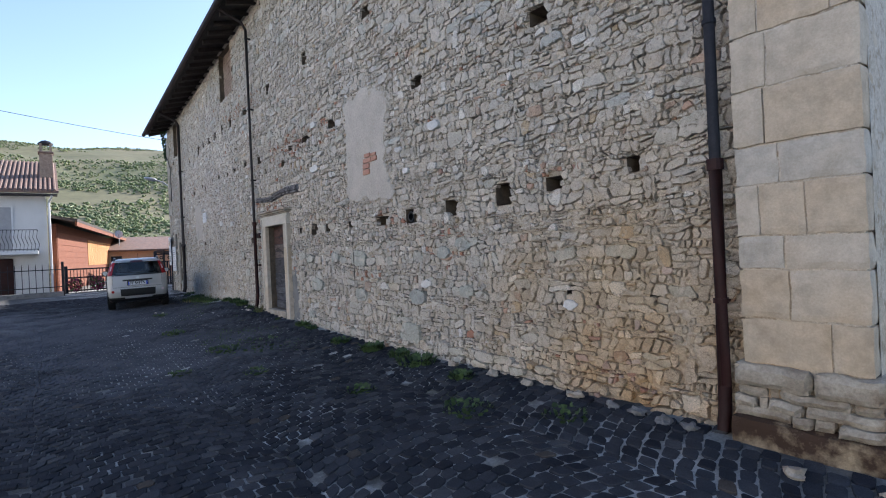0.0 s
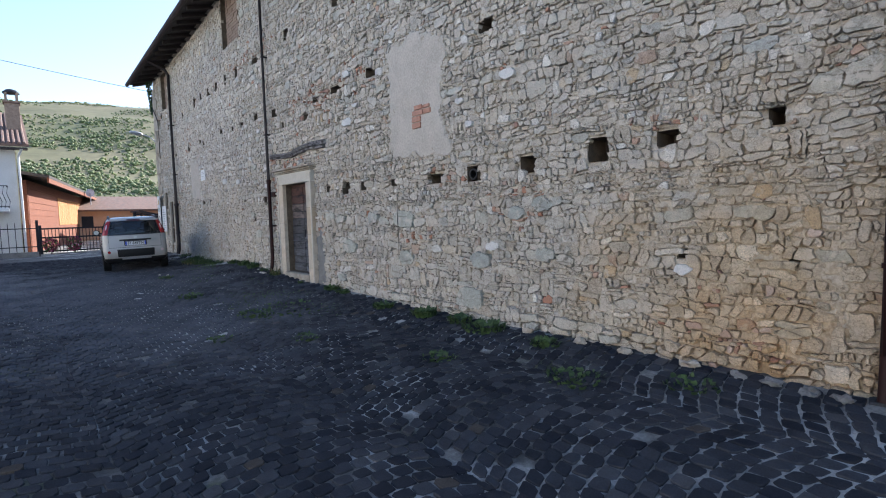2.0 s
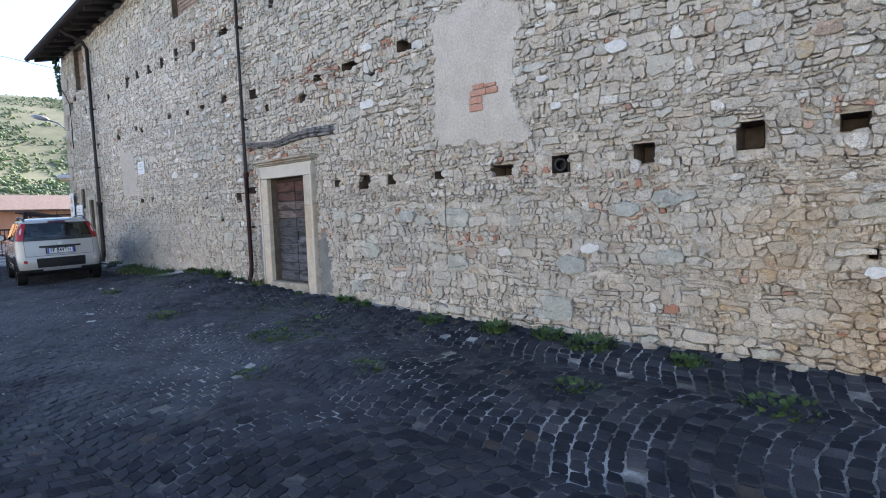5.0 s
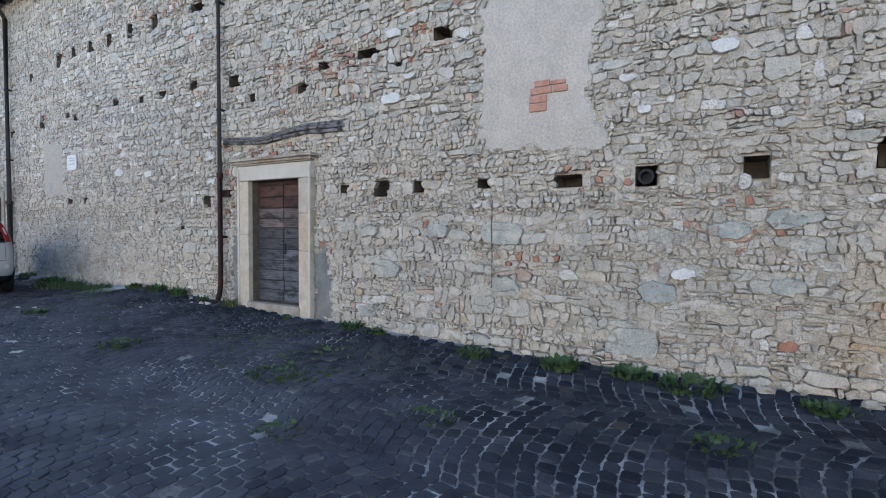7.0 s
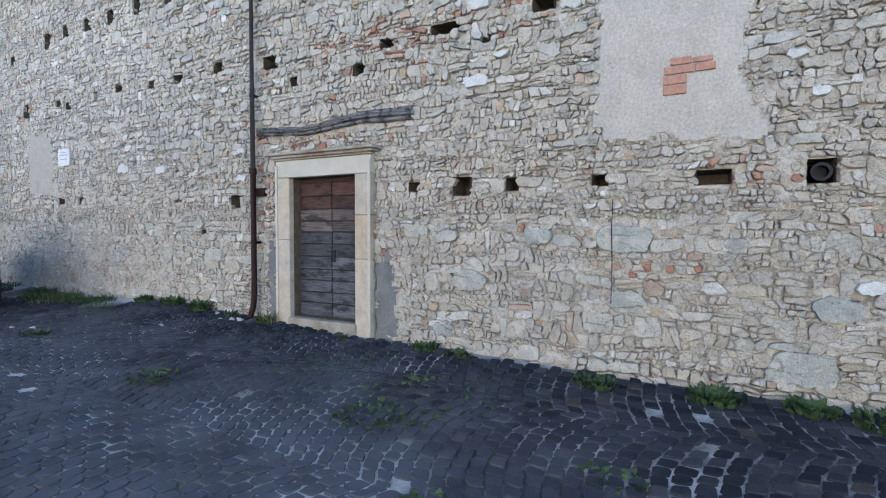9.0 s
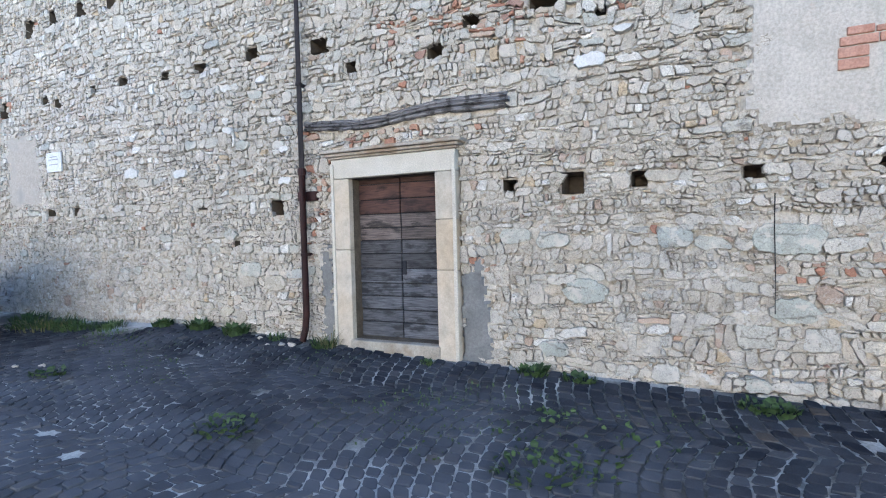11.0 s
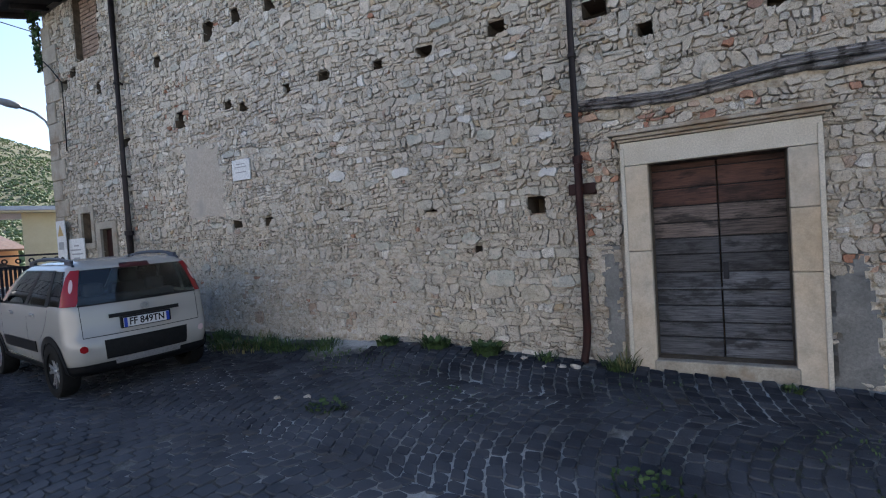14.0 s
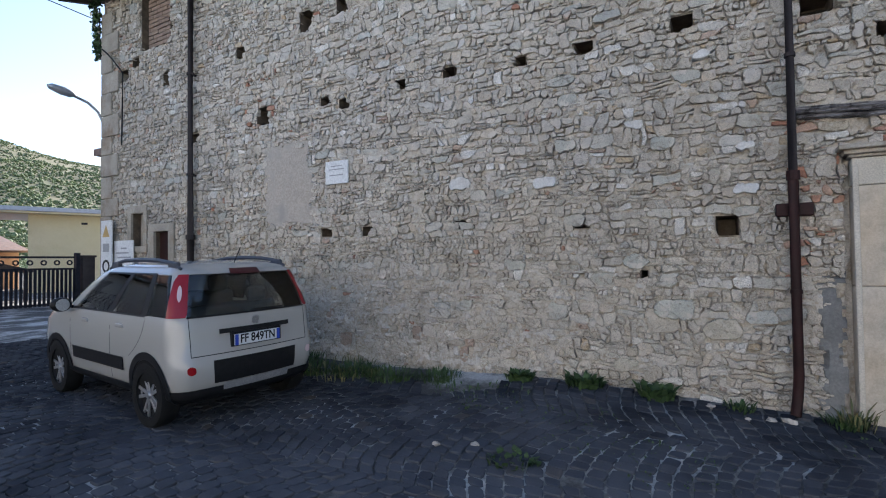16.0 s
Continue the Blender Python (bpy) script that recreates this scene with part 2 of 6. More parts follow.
def ground_material():
    m, nt, b = node_mat("joint_bed", 0.95)
    v = coords(nt)
    patch = noise_node(nt, v, 0.95, 6.0, 0.68)
    grain = noise_node(nt, v, 45.0, 4.0, 0.7)
    c = ramp(nt, patch, [(0.44, (0.06, 0.06, 0.057)), (0.52, (0.20, 0.20, 0.19)), (0.62, (0.48, 0.48, 0.46))])
    sep = nt.nodes.new("ShaderNodeSeparateXYZ")
    nt.links.new(v, sep.inputs[0])
    side = nt.nodes.new("ShaderNodeMath")
    side.operation = "MULTIPLY_ADD"
    side.inputs[1].default_value = 0.12
    nt.links.new(sep.outputs["X"], side.inputs[0])
    nt.links.new(patch, side.inputs[2])
    washed = ramp(nt, side.outputs[0], [(0.45, (0, 0, 0)), (0.85, (1, 1, 1))])
    c = mixc(nt, washed, (0.05, 0.05, 0.05), c)
    for place, reach in (((2.7, 1.5, 0.4), (0.42, 0.36, 0.0)), ((1.3, 7.6, 0.4), (0.5, 0.6, 0.0)), ((1.9, 8.6, 0.4), (0.6, 0.4, 0.0)), ((1.6, 11.2, 0.4), (0.6, 0.5, 0.0))):
        c = local_tint(nt, c, place, reach, (0.52, 0.52, 0.50), (0.5, 1.0))
    moss = noise_node(nt, v, 1.1, 4.0, 0.6)
    c = mixc(nt, ramp(nt, moss, [(0.60, (0, 0, 0)), (0.70, (0.7, 0.7, 0.7))]), c, (0.07, 0.085, 0.035))
    c = mixc(nt, 1.0, c, ramp(nt, grain, [(0.3, (0.65, 0.65, 0.65)), (0.7, (1.2, 1.2, 1.2))]), "MULTIPLY")
    nt.links.new(c, b.inputs["Base Color"])
    bump(nt, b, grain, 0.6, 0.01)
    return m


M_GROUND = ground_material()


def board_material(name, dark, light):
    """Weathered horizontal board: streaked grain, pale worn fibres and dark damp patches."""
    m, nt, b = node_mat(name, 0.8)
    v = coords(nt, (1, 0.8, 14))
    streak = noise_node(nt, v, 5.0, 6.0, 0.7)
    wear = noise_node(nt, coords(nt, (1, 1, 3)), 3.0, 5.0, 0.65)
    pick = nt.nodes.new("ShaderNodeObjectInfo").outputs["Random"]
    c = ramp(nt, streak, [(0.36, dark), (0.66, light)])
    c = mixc(nt, 1.0, c, ramp(nt, pick, [(0.0, (0.7, 0.7, 0.7)), (1.0, (1.3, 1.3, 1.3))]), "MULTIPLY")
    c = mixc(nt, ramp(nt, wear, [(0.5, (0, 0, 0)), (0.62, (0.85, 0.85, 0.85))]), c, tuple(0.35 * k for k in dark))
    nt.links.new(c, b.inputs["Base Color"])
    bump(nt, b, streak, 0.8, 0.01)
    return m


M_DOORWOOD = board_material("grey_door_board", (0.036, 0.037, 0.042), (0.145, 0.148, 0.162))
M_DOORLIGHT = board_material("brown_door_board", (0.045, 0.035, 0.03), (0.18, 0.14, 0.12))
M_DOORDARK = board_material("dark_door_board", (0.026, 0.025, 0.027), (0.10, 0.097, 0.10))
M_DOORTOP = board_material("reddish_door_board", (0.035, 0.017, 0.012), (0.10, 0.045, 0.032))
M_BEAM = surface("old_oak_beam", (0.11, 0.108, 0.112), (0.36, 0.345, 0.345), 7.0, fine=24, bump_s=1.0, stretch=(1, 0.5, 9), stain=(0.055, 0.05, 0.048), stain_scale=9.0, stain_at=(0.5, 0.6))
M_IRON = surface("dark_iron", (0.012, 0.013, 0.018), (0.026, 0.027, 0.034), 8.0, rough=0.55, fine=60, bump_s=0.15)
M_PIPE = surface("dark_brown_pipe", (0.020, 0.016, 0.016), (0.042, 0.032, 0.031), 3.0, rough=0.6, fine=60, bump_s=0.15)
M_RUST = surface("red_brown_pipe", (0.018, 0.006, 0.005), (0.036, 0.010, 0.009), 4.0, rough=0.55, fine=50, bump_s=0.2)
for _m in (M_IRON, M_PIPE, M_RUST):
    _m.node_tree.nodes["Principled BSDF"].inputs["Specular IOR Level"].default_value = 0.2
M_EAVE = surface("dark_eave_wood", (0.03, 0.024, 0.022), (0.06, 0.05, 0.045), 3.0, fine=30, bump_s=0.3)
M_TILE = surface("clay_roof_tile", (0.14, 0.085, 0.066), (0.26, 0.165, 0.13), 4.0, fine=30, bump_s=0.4, stain=(0.13, 0.11, 0.095), stain_scale=2.5)
M_WHITEWALL = surface("white_house_plaster", (0.62, 0.61, 0.58), (0.70, 0.69, 0.66), 1.5, fine=30, bump_s=0.15)
M_YELLOW = surface("yellow_house_plaster", (0.58, 0.51, 0.31), (0.64, 0.57, 0.37), 1.2, fine=30, bump_s=0.1)
M_PEACH = surface("peach_house_plaster", (0.62, 0.36, 0.22), (0.70, 0.44, 0.28), 1.2, fine=30, bump_s=0.1)
# Cabin boards darkened for their shade; a lighter copy follows for the sunlit part.
M_CABIN = surface("shaded_red_brown_boards", (0.12, 0.036, 0.016), (0.21, 0.066, 0.028), 2.0, fine=25, bump_s=0.3, stretch=(1, 1, 6))
M_SUNLITWOOD = surface("sunlit_honey_boards", (0.42, 0.19, 0.07), (0.58, 0.30, 0.12), 2.0, fine=25, bump_s=0.3, stretch=(1, 1, 0.3))
M_WHITE = surface("white_board", (0.66, 0.66, 0.65), (0.74, 0.74, 0.73), 4.0, rough=0.5, fine=40, bump_s=0.03)
M_MARBLE = surface("white_marble", (0.68, 0.68, 0.67), (0.78, 0.78, 0.77), 5.0, rough=0.4, fine=40, bump_s=0.05)
M_GREYTXT = surface("grey_print", (0.30, 0.30, 0.30), (0.36, 0.36, 0.36), 5.0, rough=0.6, fine=40, bump_s=0.0)
M_PAINT = node_mat("white_car_paint", 0.22)[0]
M_PAINT.node_tree.nodes["Principled BSDF"].inputs["Base Color"].default_value = (0.345, 0.335, 0.315, 1)
M_PAINT.node_tree.nodes["Principled BSDF"].inputs["Coat Weight"].default_value = 0.5
M_BLACK = surface("black_plastic", (0.008, 0.008, 0.009), (0.014, 0.014, 0.015), 20.0, rough=0.5, fine=120, bump_s=0.1)
M_TYRE = surface("tyre_rubber", (0.006, 0.006, 0.006), (0.012, 0.012, 0.012), 20.0, rough=0.85, fine=90, bump_s=0.2)
for m in (M_BLACK, M_TYRE, M_RUST, M_PIPE):
    m.node_tree.nodes["Principled BSDF"].inputs["Specular IOR Level"].default_value = 0.22
M_ALLOY = surface("alloy_metal", (0.42, 0.42, 0.43), (0.52, 0.52, 0.53), 8.0, rough=0.35, metal=0.8, fine=60, bump_s=0.0)
M_SILVER = surface("silver_plastic", (0.30, 0.30, 0.31), (0.36, 0.36, 0.37), 8.0, rough=0.4, metal=0.4, fine=60, bump_s=0.0)
def plain(name, colour, rough, metal=0.0):
    m, nt, b = node_mat(name, rough, metal)
    b.inputs["Base Color"].default_value = (*colour, 1)
    return m


M_RED = plain("red_lens", (0.24, 0.006, 0.010), 0.2)
M_DARKRED = plain("dark_red_lens", (0.05, 0.006, 0.010), 0.3)
M_RAIL = plain("grey_blue_rail", (0.035, 0.040, 0.055), 0.45)
M_CLEAR = plain("clear_lens", (0.55, 0.42, 0.43), 0.12)
M_BLUE = plain("blue_plate_band", (0.02, 0.06, 0.40), 0.4)
M_PLATE = plain("white_plate", (0.62, 0.63, 0.64), 0.35)
M_INTERIOR = surface("car_interior_dark", (0.02, 0.022, 0.026), (0.05, 0.052, 0.058), 2.5, rough=0.8, fine=30, bump_s=0.0)
M_OCHRE = surface("ochre_sign", (0.45, 0.30, 0.10), (0.50, 0.34, 0.12), 6.0, rough=0.5, fine=40, bump_s=0.0)
M_LAMPGREY = surface("grey_lamp_metal", (0.34, 0.36, 0.40), (0.44, 0.46, 0.50), 5.0, rough=0.45, metal=0.3, fine=60, bump_s=0.0)


def leaf_material(name, dark, light):
    m, nt, b = node_mat(name, 0.7)
    g = nt.nodes.new("ShaderNodeNewGeometry")
    c = ramp(nt, g.outputs["Random Per Island"], [(0.0, dark), (1.0, light)])
    v = coords(nt)
    n = noise_node(nt, v, 0.02, 4.0)
    c = mixc(nt, 1.0, c, ramp(nt, n, [(0.35, (0.75, 0.8, 0.8)), (0.65, (1.2, 1.15, 1.0))]), "MULTIPLY")
    nt.links.new(c, b.inputs["Base Color"])
    return m


M_WEED = leaf_material("weed_leaf", (0.024, 0.050, 0.012), (0.062, 0.110, 0.028))
M_FLOWER = leaf_material("magenta_petal", (0.16, 0.012, 0.05), (0.32, 0.03, 0.11))
M_DRYGRASS = leaf_material("dry_grass", (0.10, 0.11, 0.04), (0.20, 0.18, 0.08))
M_IVY = leaf_material("ivy_leaf", (0.02, 0.045, 0.018), (0.04, 0.09, 0.03))
M_TREES = leaf_material("hill_foliage", (0.088, 0.122, 0.048), (0.19, 0.225, 0.095))
M_HILL = surface("hill_grass", (0.11, 0.115, 0.05), (0.20, 0.18, 0.095), 0.012, fine=0.12, bump_s=0.0, stain=(0.10, 0.12, 0.05), stain_scale=0.009)


# ---- mesh helpers ----
def part(name, bm, material, parent=None, label="", smooth=False):
    me = bpy.data.meshes.new(name)
    bm.to_mesh(me)
    bm.free()
    return link_mesh(name, me, material, parent, label, smooth)


def link_mesh(name, me, material, parent=None, label="", smooth=False):
    me.materials.append(material)
    if smooth:
        me.shade_smooth()
        me.set_sharp_from_angle(angle=radians(35))
    ob = new(name, me)
    if parent:
        ob.parent = parent
    else:
        ob.scale = (UNIT, UNIT, UNIT)
    if label:
        tagged(ob, label)
    return ob


def from_data(name, verts, faces, material, parent=None, label="", smooth=False):
    me = bpy.data.meshes.new(name)
    me.from_pydata(verts, [], faces)
    me.update()
    return link_mesh(name, me, material, parent, label, smooth)


def add_box(bm, lo, hi, bevel=0.0, m=None):
    vs = [bm.verts.new((x, y, z)) for x in (lo[0], hi[0]) for y in (lo[1], hi[1]) for z in (lo[2], hi[2])]
    fs = [bm.faces.new([vs[i] for i in f]) for f in ((0, 1, 3, 2), (4, 6, 7, 5), (0, 4, 5, 1), (2, 3, 7, 6), (0, 2, 6, 4), (1, 5, 7, 3))]
    if bevel:
        es = list({e for f in fs for e in f.edges})
        r = bmesh.ops.bevel(bm, geom=es, offset=bevel, segments=2, affect="EDGES", profile=0.5)
        vs = list({v for f in r["faces"] for v in f.verts} | {v for v in vs if v.is_valid})
    if m is not None:
        bmesh.ops.transform(bm, matrix=m, verts=[v for v in vs if v.is_valid])
    return vs


def box(lo, hi, bevel=0.0):
    bm = bmesh.new()
    add_box(bm, lo, hi, bevel)
    return bm


def tube(points, radius, sides=10, caps=True):
    """A round tube along a list of points."""
    bm = bmesh.new()
    pts = [Vector(p) for p in points]
    rings = []
    for i, p in enumerate(pts):
        d = (pts[min(i + 1, len(pts) - 1)] - pts[max(i - 1, 0)]).normalized()
        side = d.cross(Vector((0, 0, 1)))
        if side.length < 1e-3:
            side = d.cross(Vector((0, 1, 0)))
        side.normalize()
        up = side.cross(d)
        r = radius[i] if isinstance(radius, (list, tuple)) else radius
        rings.append([bm.verts.new(p + r * (math.cos(a) * side + math.sin(a) * up)) for a in [2 * math.pi * k / sides for k in range(sides)]])
    for a, b in zip(rings, rings[1:]):
        for k in range(sides):
            bm.faces.new((a[k], a[(k + 1) % sides], b[(k + 1) % sides], b[k]))
    if caps:
        bm.faces.new(rings[0][::-1])
        bm.faces.new(rings[-1])
    return bm


def lathe(profile, axis="x", sides=28, centre=(0, 0, 0)):
    """Turns (along, radius) pairs about an axis."""
    bm = bmesh.new()
    c = Vector(centre)
    rings = []
    for a, r in profile:
        ring = []
        for k in range(sides):
            t = 2 * math.pi * k / sides
            u, w = r * math.cos(t), r * math.sin(t)
            ring.append(bm.verts.new(c + (Vector((a, u, w)) if axis == "x" else Vector((u, w, a)))))
        rings.append(ring)
    for a, b in zip(rings, rings[1:]):
        for k in range(sides):
            bm.faces.new((a[k], a[(k + 1) % sides], b[(k + 1) % sides], b[k]))
    return bm


def grid_surface(fn, na, nb, offset=0.0):
    """A patch fn(a, b) -> point, a and b from 0 to 1, moved along its normal."""
    bm = bmesh.new()
    vs = [[bm.verts.new(fn(i / na, j / nb)) for j in range(nb + 1)] for i in range(na + 1)]
    for i in range(na):
        for j in range(nb):
            bm.faces.new((vs[i][j], vs[i + 1][j], vs[i + 1][j + 1], vs[i][j + 1]))
    bm.normal_update()
    if offset:
        for v in bm.verts:
            v.co += v.normal * offset
    return bm


def rough_box(lo, hi, amp=0.012, freq=6.0, step=0.05, seed=0.0):
    """A stone block with an uneven, worn surface."""
    bm = bmesh.new()
    n = [max(1, min(14, int((b - a) / step))) for a, b in zip(lo, hi)]
    index = {}

    def vert(i, j, k):
        if (i, j, k) not in index:
            p = Vector([a + (b - a) * t / m for a, b, t, m in zip(lo, hi, (i, j, k), n)])
            edge = sum(t in (0, m) for t, m in zip((i, j, k), n))
            mid = (Vector(lo) + Vector(hi)) / 2
            q = p + amp * Vector((blob(p.y * freq, p.z * freq, seed), blob(p.z * freq, p.x * freq, seed + 3), blob(p.x * freq, p.y * freq, seed + 6)))
            if edge > 1:
                q += (mid - p).normalized() * amp * 0.9
            index[(i, j, k)] = bm.verts.new(q)
        return index[(i, j, k)]

    for a, b, c in ((0, 1, 2), (1, 2, 0), (2, 0, 1)):
        for side in (0, n[c]):
            for i in range(n[a]):
                for j in range(n[b]):
                    quad = []
                    for di, dj in ((0, 0), (1, 0), (1, 1), (0, 1)):
                        t = [0, 0, 0]
                        t[a], t[b], t[c] = i + di, j + dj, side
                        quad.append(vert(*t))
                    bm.faces.new(quad if side else quad[::-1])
    return bm


def empty(name, m, label, category, group="", kind=""):
    ob = new(name)
    ob.matrix_basis = Matrix.Scale(UNIT, 4) @ m
    return tagged(ob, label, category, group, kind)


def blob(x, y, z=0.0, seed=0.0):
    return noise.noise(Vector((x, y, z + seed)))


def inside(p, poly):
    x, y = p
    hit = False
    for (x0, y0), (x1, y1) in zip(poly, poly[1:] + poly[:1]):
        if (y0 > y) != (y1 > y) and x < (x1 - x0) * (y - y0) / (y1 - y0) + x0:
            hit = not hit
    return hit


def slab(name, outline, x_back, x_front, material, parent=None, label="", ragged=0.02, step=0.06):
    """An upright slab on the wall, outline in (y, z), its edge ragged."""
    pts = []
    for (y0, z0), (y1, z1) in zip(outline, outline[1:] + outline[:1]):
        n = max(1, int(math.hypot(y1 - y0, z1 - z0) / step))
        for k in range(n):
            y, z = y0 + (y1 - y0) * k / n, z0 + (z1 - z0) * k / n
            pts.append((y + ragged * blob(y * 7, z * 7), z + ragged * blob(z * 7, y * 7, 4)))
    bm = bmesh.new()
    cy, cz = sum(p[0] for p in pts) / len(pts), sum(p[1] for p in pts) / len(pts)
    back = [bm.verts.new((x_back, y, z)) for y, z in pts]
    front = [bm.verts.new((x_front, cy + (y - cy) * 0.99, cz + (z - cz) * 0.99)) for y, z in pts]
    n = len(pts)
    for k in range(n):
        bm.faces.new((back[k], back[(k + 1) % n], front[(k + 1) % n], front[k]))
    mid = bm.verts.new((x_front, cy, cz))
    for k in range(n):
        bm.faces.new((front[k], front[(k + 1) % n], mid))
    bmesh.ops.recalc_face_normals(bm, faces=bm.faces)
    return part(name, bm, material, parent, label)


# ---- ground ----
WALL_X = 3.88
CORNER_Y = 20.76
FRONT_Y = 0.86


def ease(a, b, t):
    t = max(0.0, min(1.0, (t - a) / (b - a)))
    return t * t * (3 - 2 * t)


def ground_z(x, y):
    base = 0.42 + 0.32 * ease(5.5, 17.0, y) - 0.24 * ease(20.0, 29.0, y)
    cross = 0.016 * min(max(x, 0.0), WALL_X) ** 2 * (1 - 0.75 * ease(12.5, 15.5, y))
    bank = 0.06 * ease(3.3, 3.85, x) * ease(13.5, 17.0, y) * (1 - ease(21, 24, y))
    fade = 1 - ease(26, 36, y)
    rough = 0.004 * blob(x * 0.7, y * 0.7) if abs(x) < 12 and -8 < y < 30 else 0.0
    return base + cross * fade + bank + rough


def build_ground():
    xs = [-1500, -400, -120, -50, -25, -14] + [-10 + 0.5 * i for i in range(0, 29)] + [6, 9, 14, 25, 60, 150, 450, 1500]
    ys = [-1500, -300, -80, -30, -12, -6] + [-4 + 0.5 * i for i in range(0, 60)] + [27, 30, 34, 40, 50, 70, 120, 300, 700, 1500]
    verts = [(x, y, ground_z(x, y)) for y in ys for x in xs]
    w = len(xs)
    faces = [(j * w + i, j * w + i + 1, (j + 1) * w + i + 1, (j + 1) * w + i) for j in range(len(ys) - 1) for i in range(w - 1)]
    return tagged(from_data("ground", verts, faces, M_GROUND, smooth=True), "pale sandy joint bed under dark cobbles, mossy in places", "ground", kind="structure")


ground = build_ground()


# ---- the church wall ----
def wall_top(y):
    return 7.75 - 0.049 * y if y > 0 else 7.75


DOOR = (9.37, 10.34, 0.86, 2.51)
WIN_HIGH = (12.38, 13.45, 5.85, 7.02)
WIN_END = (18.85, 19.62, 5.5, 6.62)
WIN_SMALL = (19.52, 19.86, 2.3, 2.84)
DOOR_SMALL = (18.84, 19.22, 1.2, 2.52)
# putlog holes and slits: centre y, centre z, width, height
HOLES = [
    (8.66, 2.34, 0.12, 0.10), (8.11, 2.33, 0.18, 0.18), (7.58, 2.33, 0.12, 0.12), (6.79, 2.33, 0.13, 0.09), (5.93, 2.32, 0.25, 0.11),
    (5.25, 2.33, 0.17, 0.17), (4.45, 2.36, 0.17, 0.17), (3.64, 2.42, 0.18, 0.21), (3.01, 2.44, 0.17, 0.12), (2.25, 2.49, 0.10, 0.11),
    (2.89, 1.51, 0.05, 0.07), (2.13, 1.48, 0.06, 0.06), (5.00, 3.91, 0.20, 0.11), (7.30, 3.94, 0.20, 0.12), (8.30, 3.90, 0.30, 0.09),
    (9.00, 3.87, 0.15, 0.10), (9.37, 3.65, 0.15, 0.13), (10.31, 3.65, 0.11, 0.10), (10.72, 3.94, 0.20, 0.14), (11.65, 4.01, 0.17, 0.12),
    (11.55, 5.14, 0.28, 0.11), (12.48, 3.98, 0.17, 0.10), (13.10, 3.98, 0.10, 0.08), (13.91, 4.03, 0.14, 0.10), (14.53, 4.01, 0.15, 0.10),
    (15.38, 3.94, 0.12, 0.10), (15.67, 4.01, 0.13, 0.10), (16.79, 4.00, 0.20, 0.22), (17.24, 4.97, 0.14, 0.13), (18.25, 3.88, 0.15, 0.14),
    (18.96, 4.92, 0.14, 0.20), (12.66, 5.16, 0.16, 0.22), (13.40, 5.16, 0.16, 0.22), (14.10, 5.14, 0.14, 0.20), (14.75, 5.14, 0.14, 0.20),
    (15.40, 5.15, 0.14, 0.20), (15.98, 5.10, 0.20, 0.26), (12.52, 2.33, 0.14, 0.08), (11.35, 2.26, 0.16, 0.16), (13.79, 2.38, 0.12, 0.08),
    (15.03, 2.36, 0.12, 0.11), (15.67, 2.37, 0.12, 0.10), (11.99, 1.86, 0.05, 0.07), (10.03, 5.23, 0.16, 0.18), (7.90, 3.74, 0.15, 0.08),
    (20.15, 5.2, 0.30, 0.16), (19.8, 5.35, 0.18, 0.14), (3.1, 3.95, 0.20, 0.13), (6.1, 5.2, 0.2, 0.14), (8.2, 5.25, 0.18, 0.16)]
OPENINGS = [(y - w / 2, y + w / 2, z - h / 2, z + h / 2, 0.28) for y, z, w, h in HOLES]
OPENINGS += [(*DOOR, 0.2), (*WIN_HIGH, 0.3), (*WIN_END, 0.3), (*WIN_SMALL, 0.22), (*DOOR_SMALL, 0.16)]
PLASTER_MAIN = [(5.58, 2.58), (6.83, 2.66), (6.80, 3.3), (6.86, 4.12), (6.2, 4.2), (5.62, 3.98), (5.72, 3.2)]
PLASTER_FAR = [(15.85, 2.46), (16.72, 2.5), (16.70, 3.6), (15.92, 3.56)]
CEMENT_R = [(8.86, 0.70), (9.14, 0.72), (9.14, 1.55), (8.97, 1.69), (8.85, 1.41)]
CEMENT_L = [(10.60, 0.75), (10.74, 0.76), (10.74, 1.3), (10.70, 1.88), (10.60, 1.95)]
CEMENT_LOW = [(12.3, 0.8), (18.6, 0.7), (18.6, 1.5), (17.6, 2.0), (15.0, 1.75), (13.4, 1.45)]
FRAME_OUT = (9.14, 10.60, 0.6, 2.82)
BEAM_ZONE = [(8.64, 2.99), (9.3, 3.0), (10.2, 2.97), (10.9, 3.05), (10.9, 3.2), (10.2, 3.17), (9.3, 3.2), (8.64, 3.17)]
CLEAR = [PLASTER_MAIN, PLASTER_FAR, CEMENT_R, CEMENT_L, BEAM_ZONE]
CLEAR_IN = []
for _c in CLEAR:
    _my, _mz = sum(p[0] for p in _c) / len(_c), sum(p[1] for p in _c) / len(_c)
    CLEAR_IN.append([(_my + (p[0] - _my) * 0.84, _mz + (p[1] - _mz) * 0.88) for p in _c])

church = empty("wall_church", pose(0, 0, 0), "long rubble-stone church wall with putlog holes and old plaster patches", "wall", kind="structure")


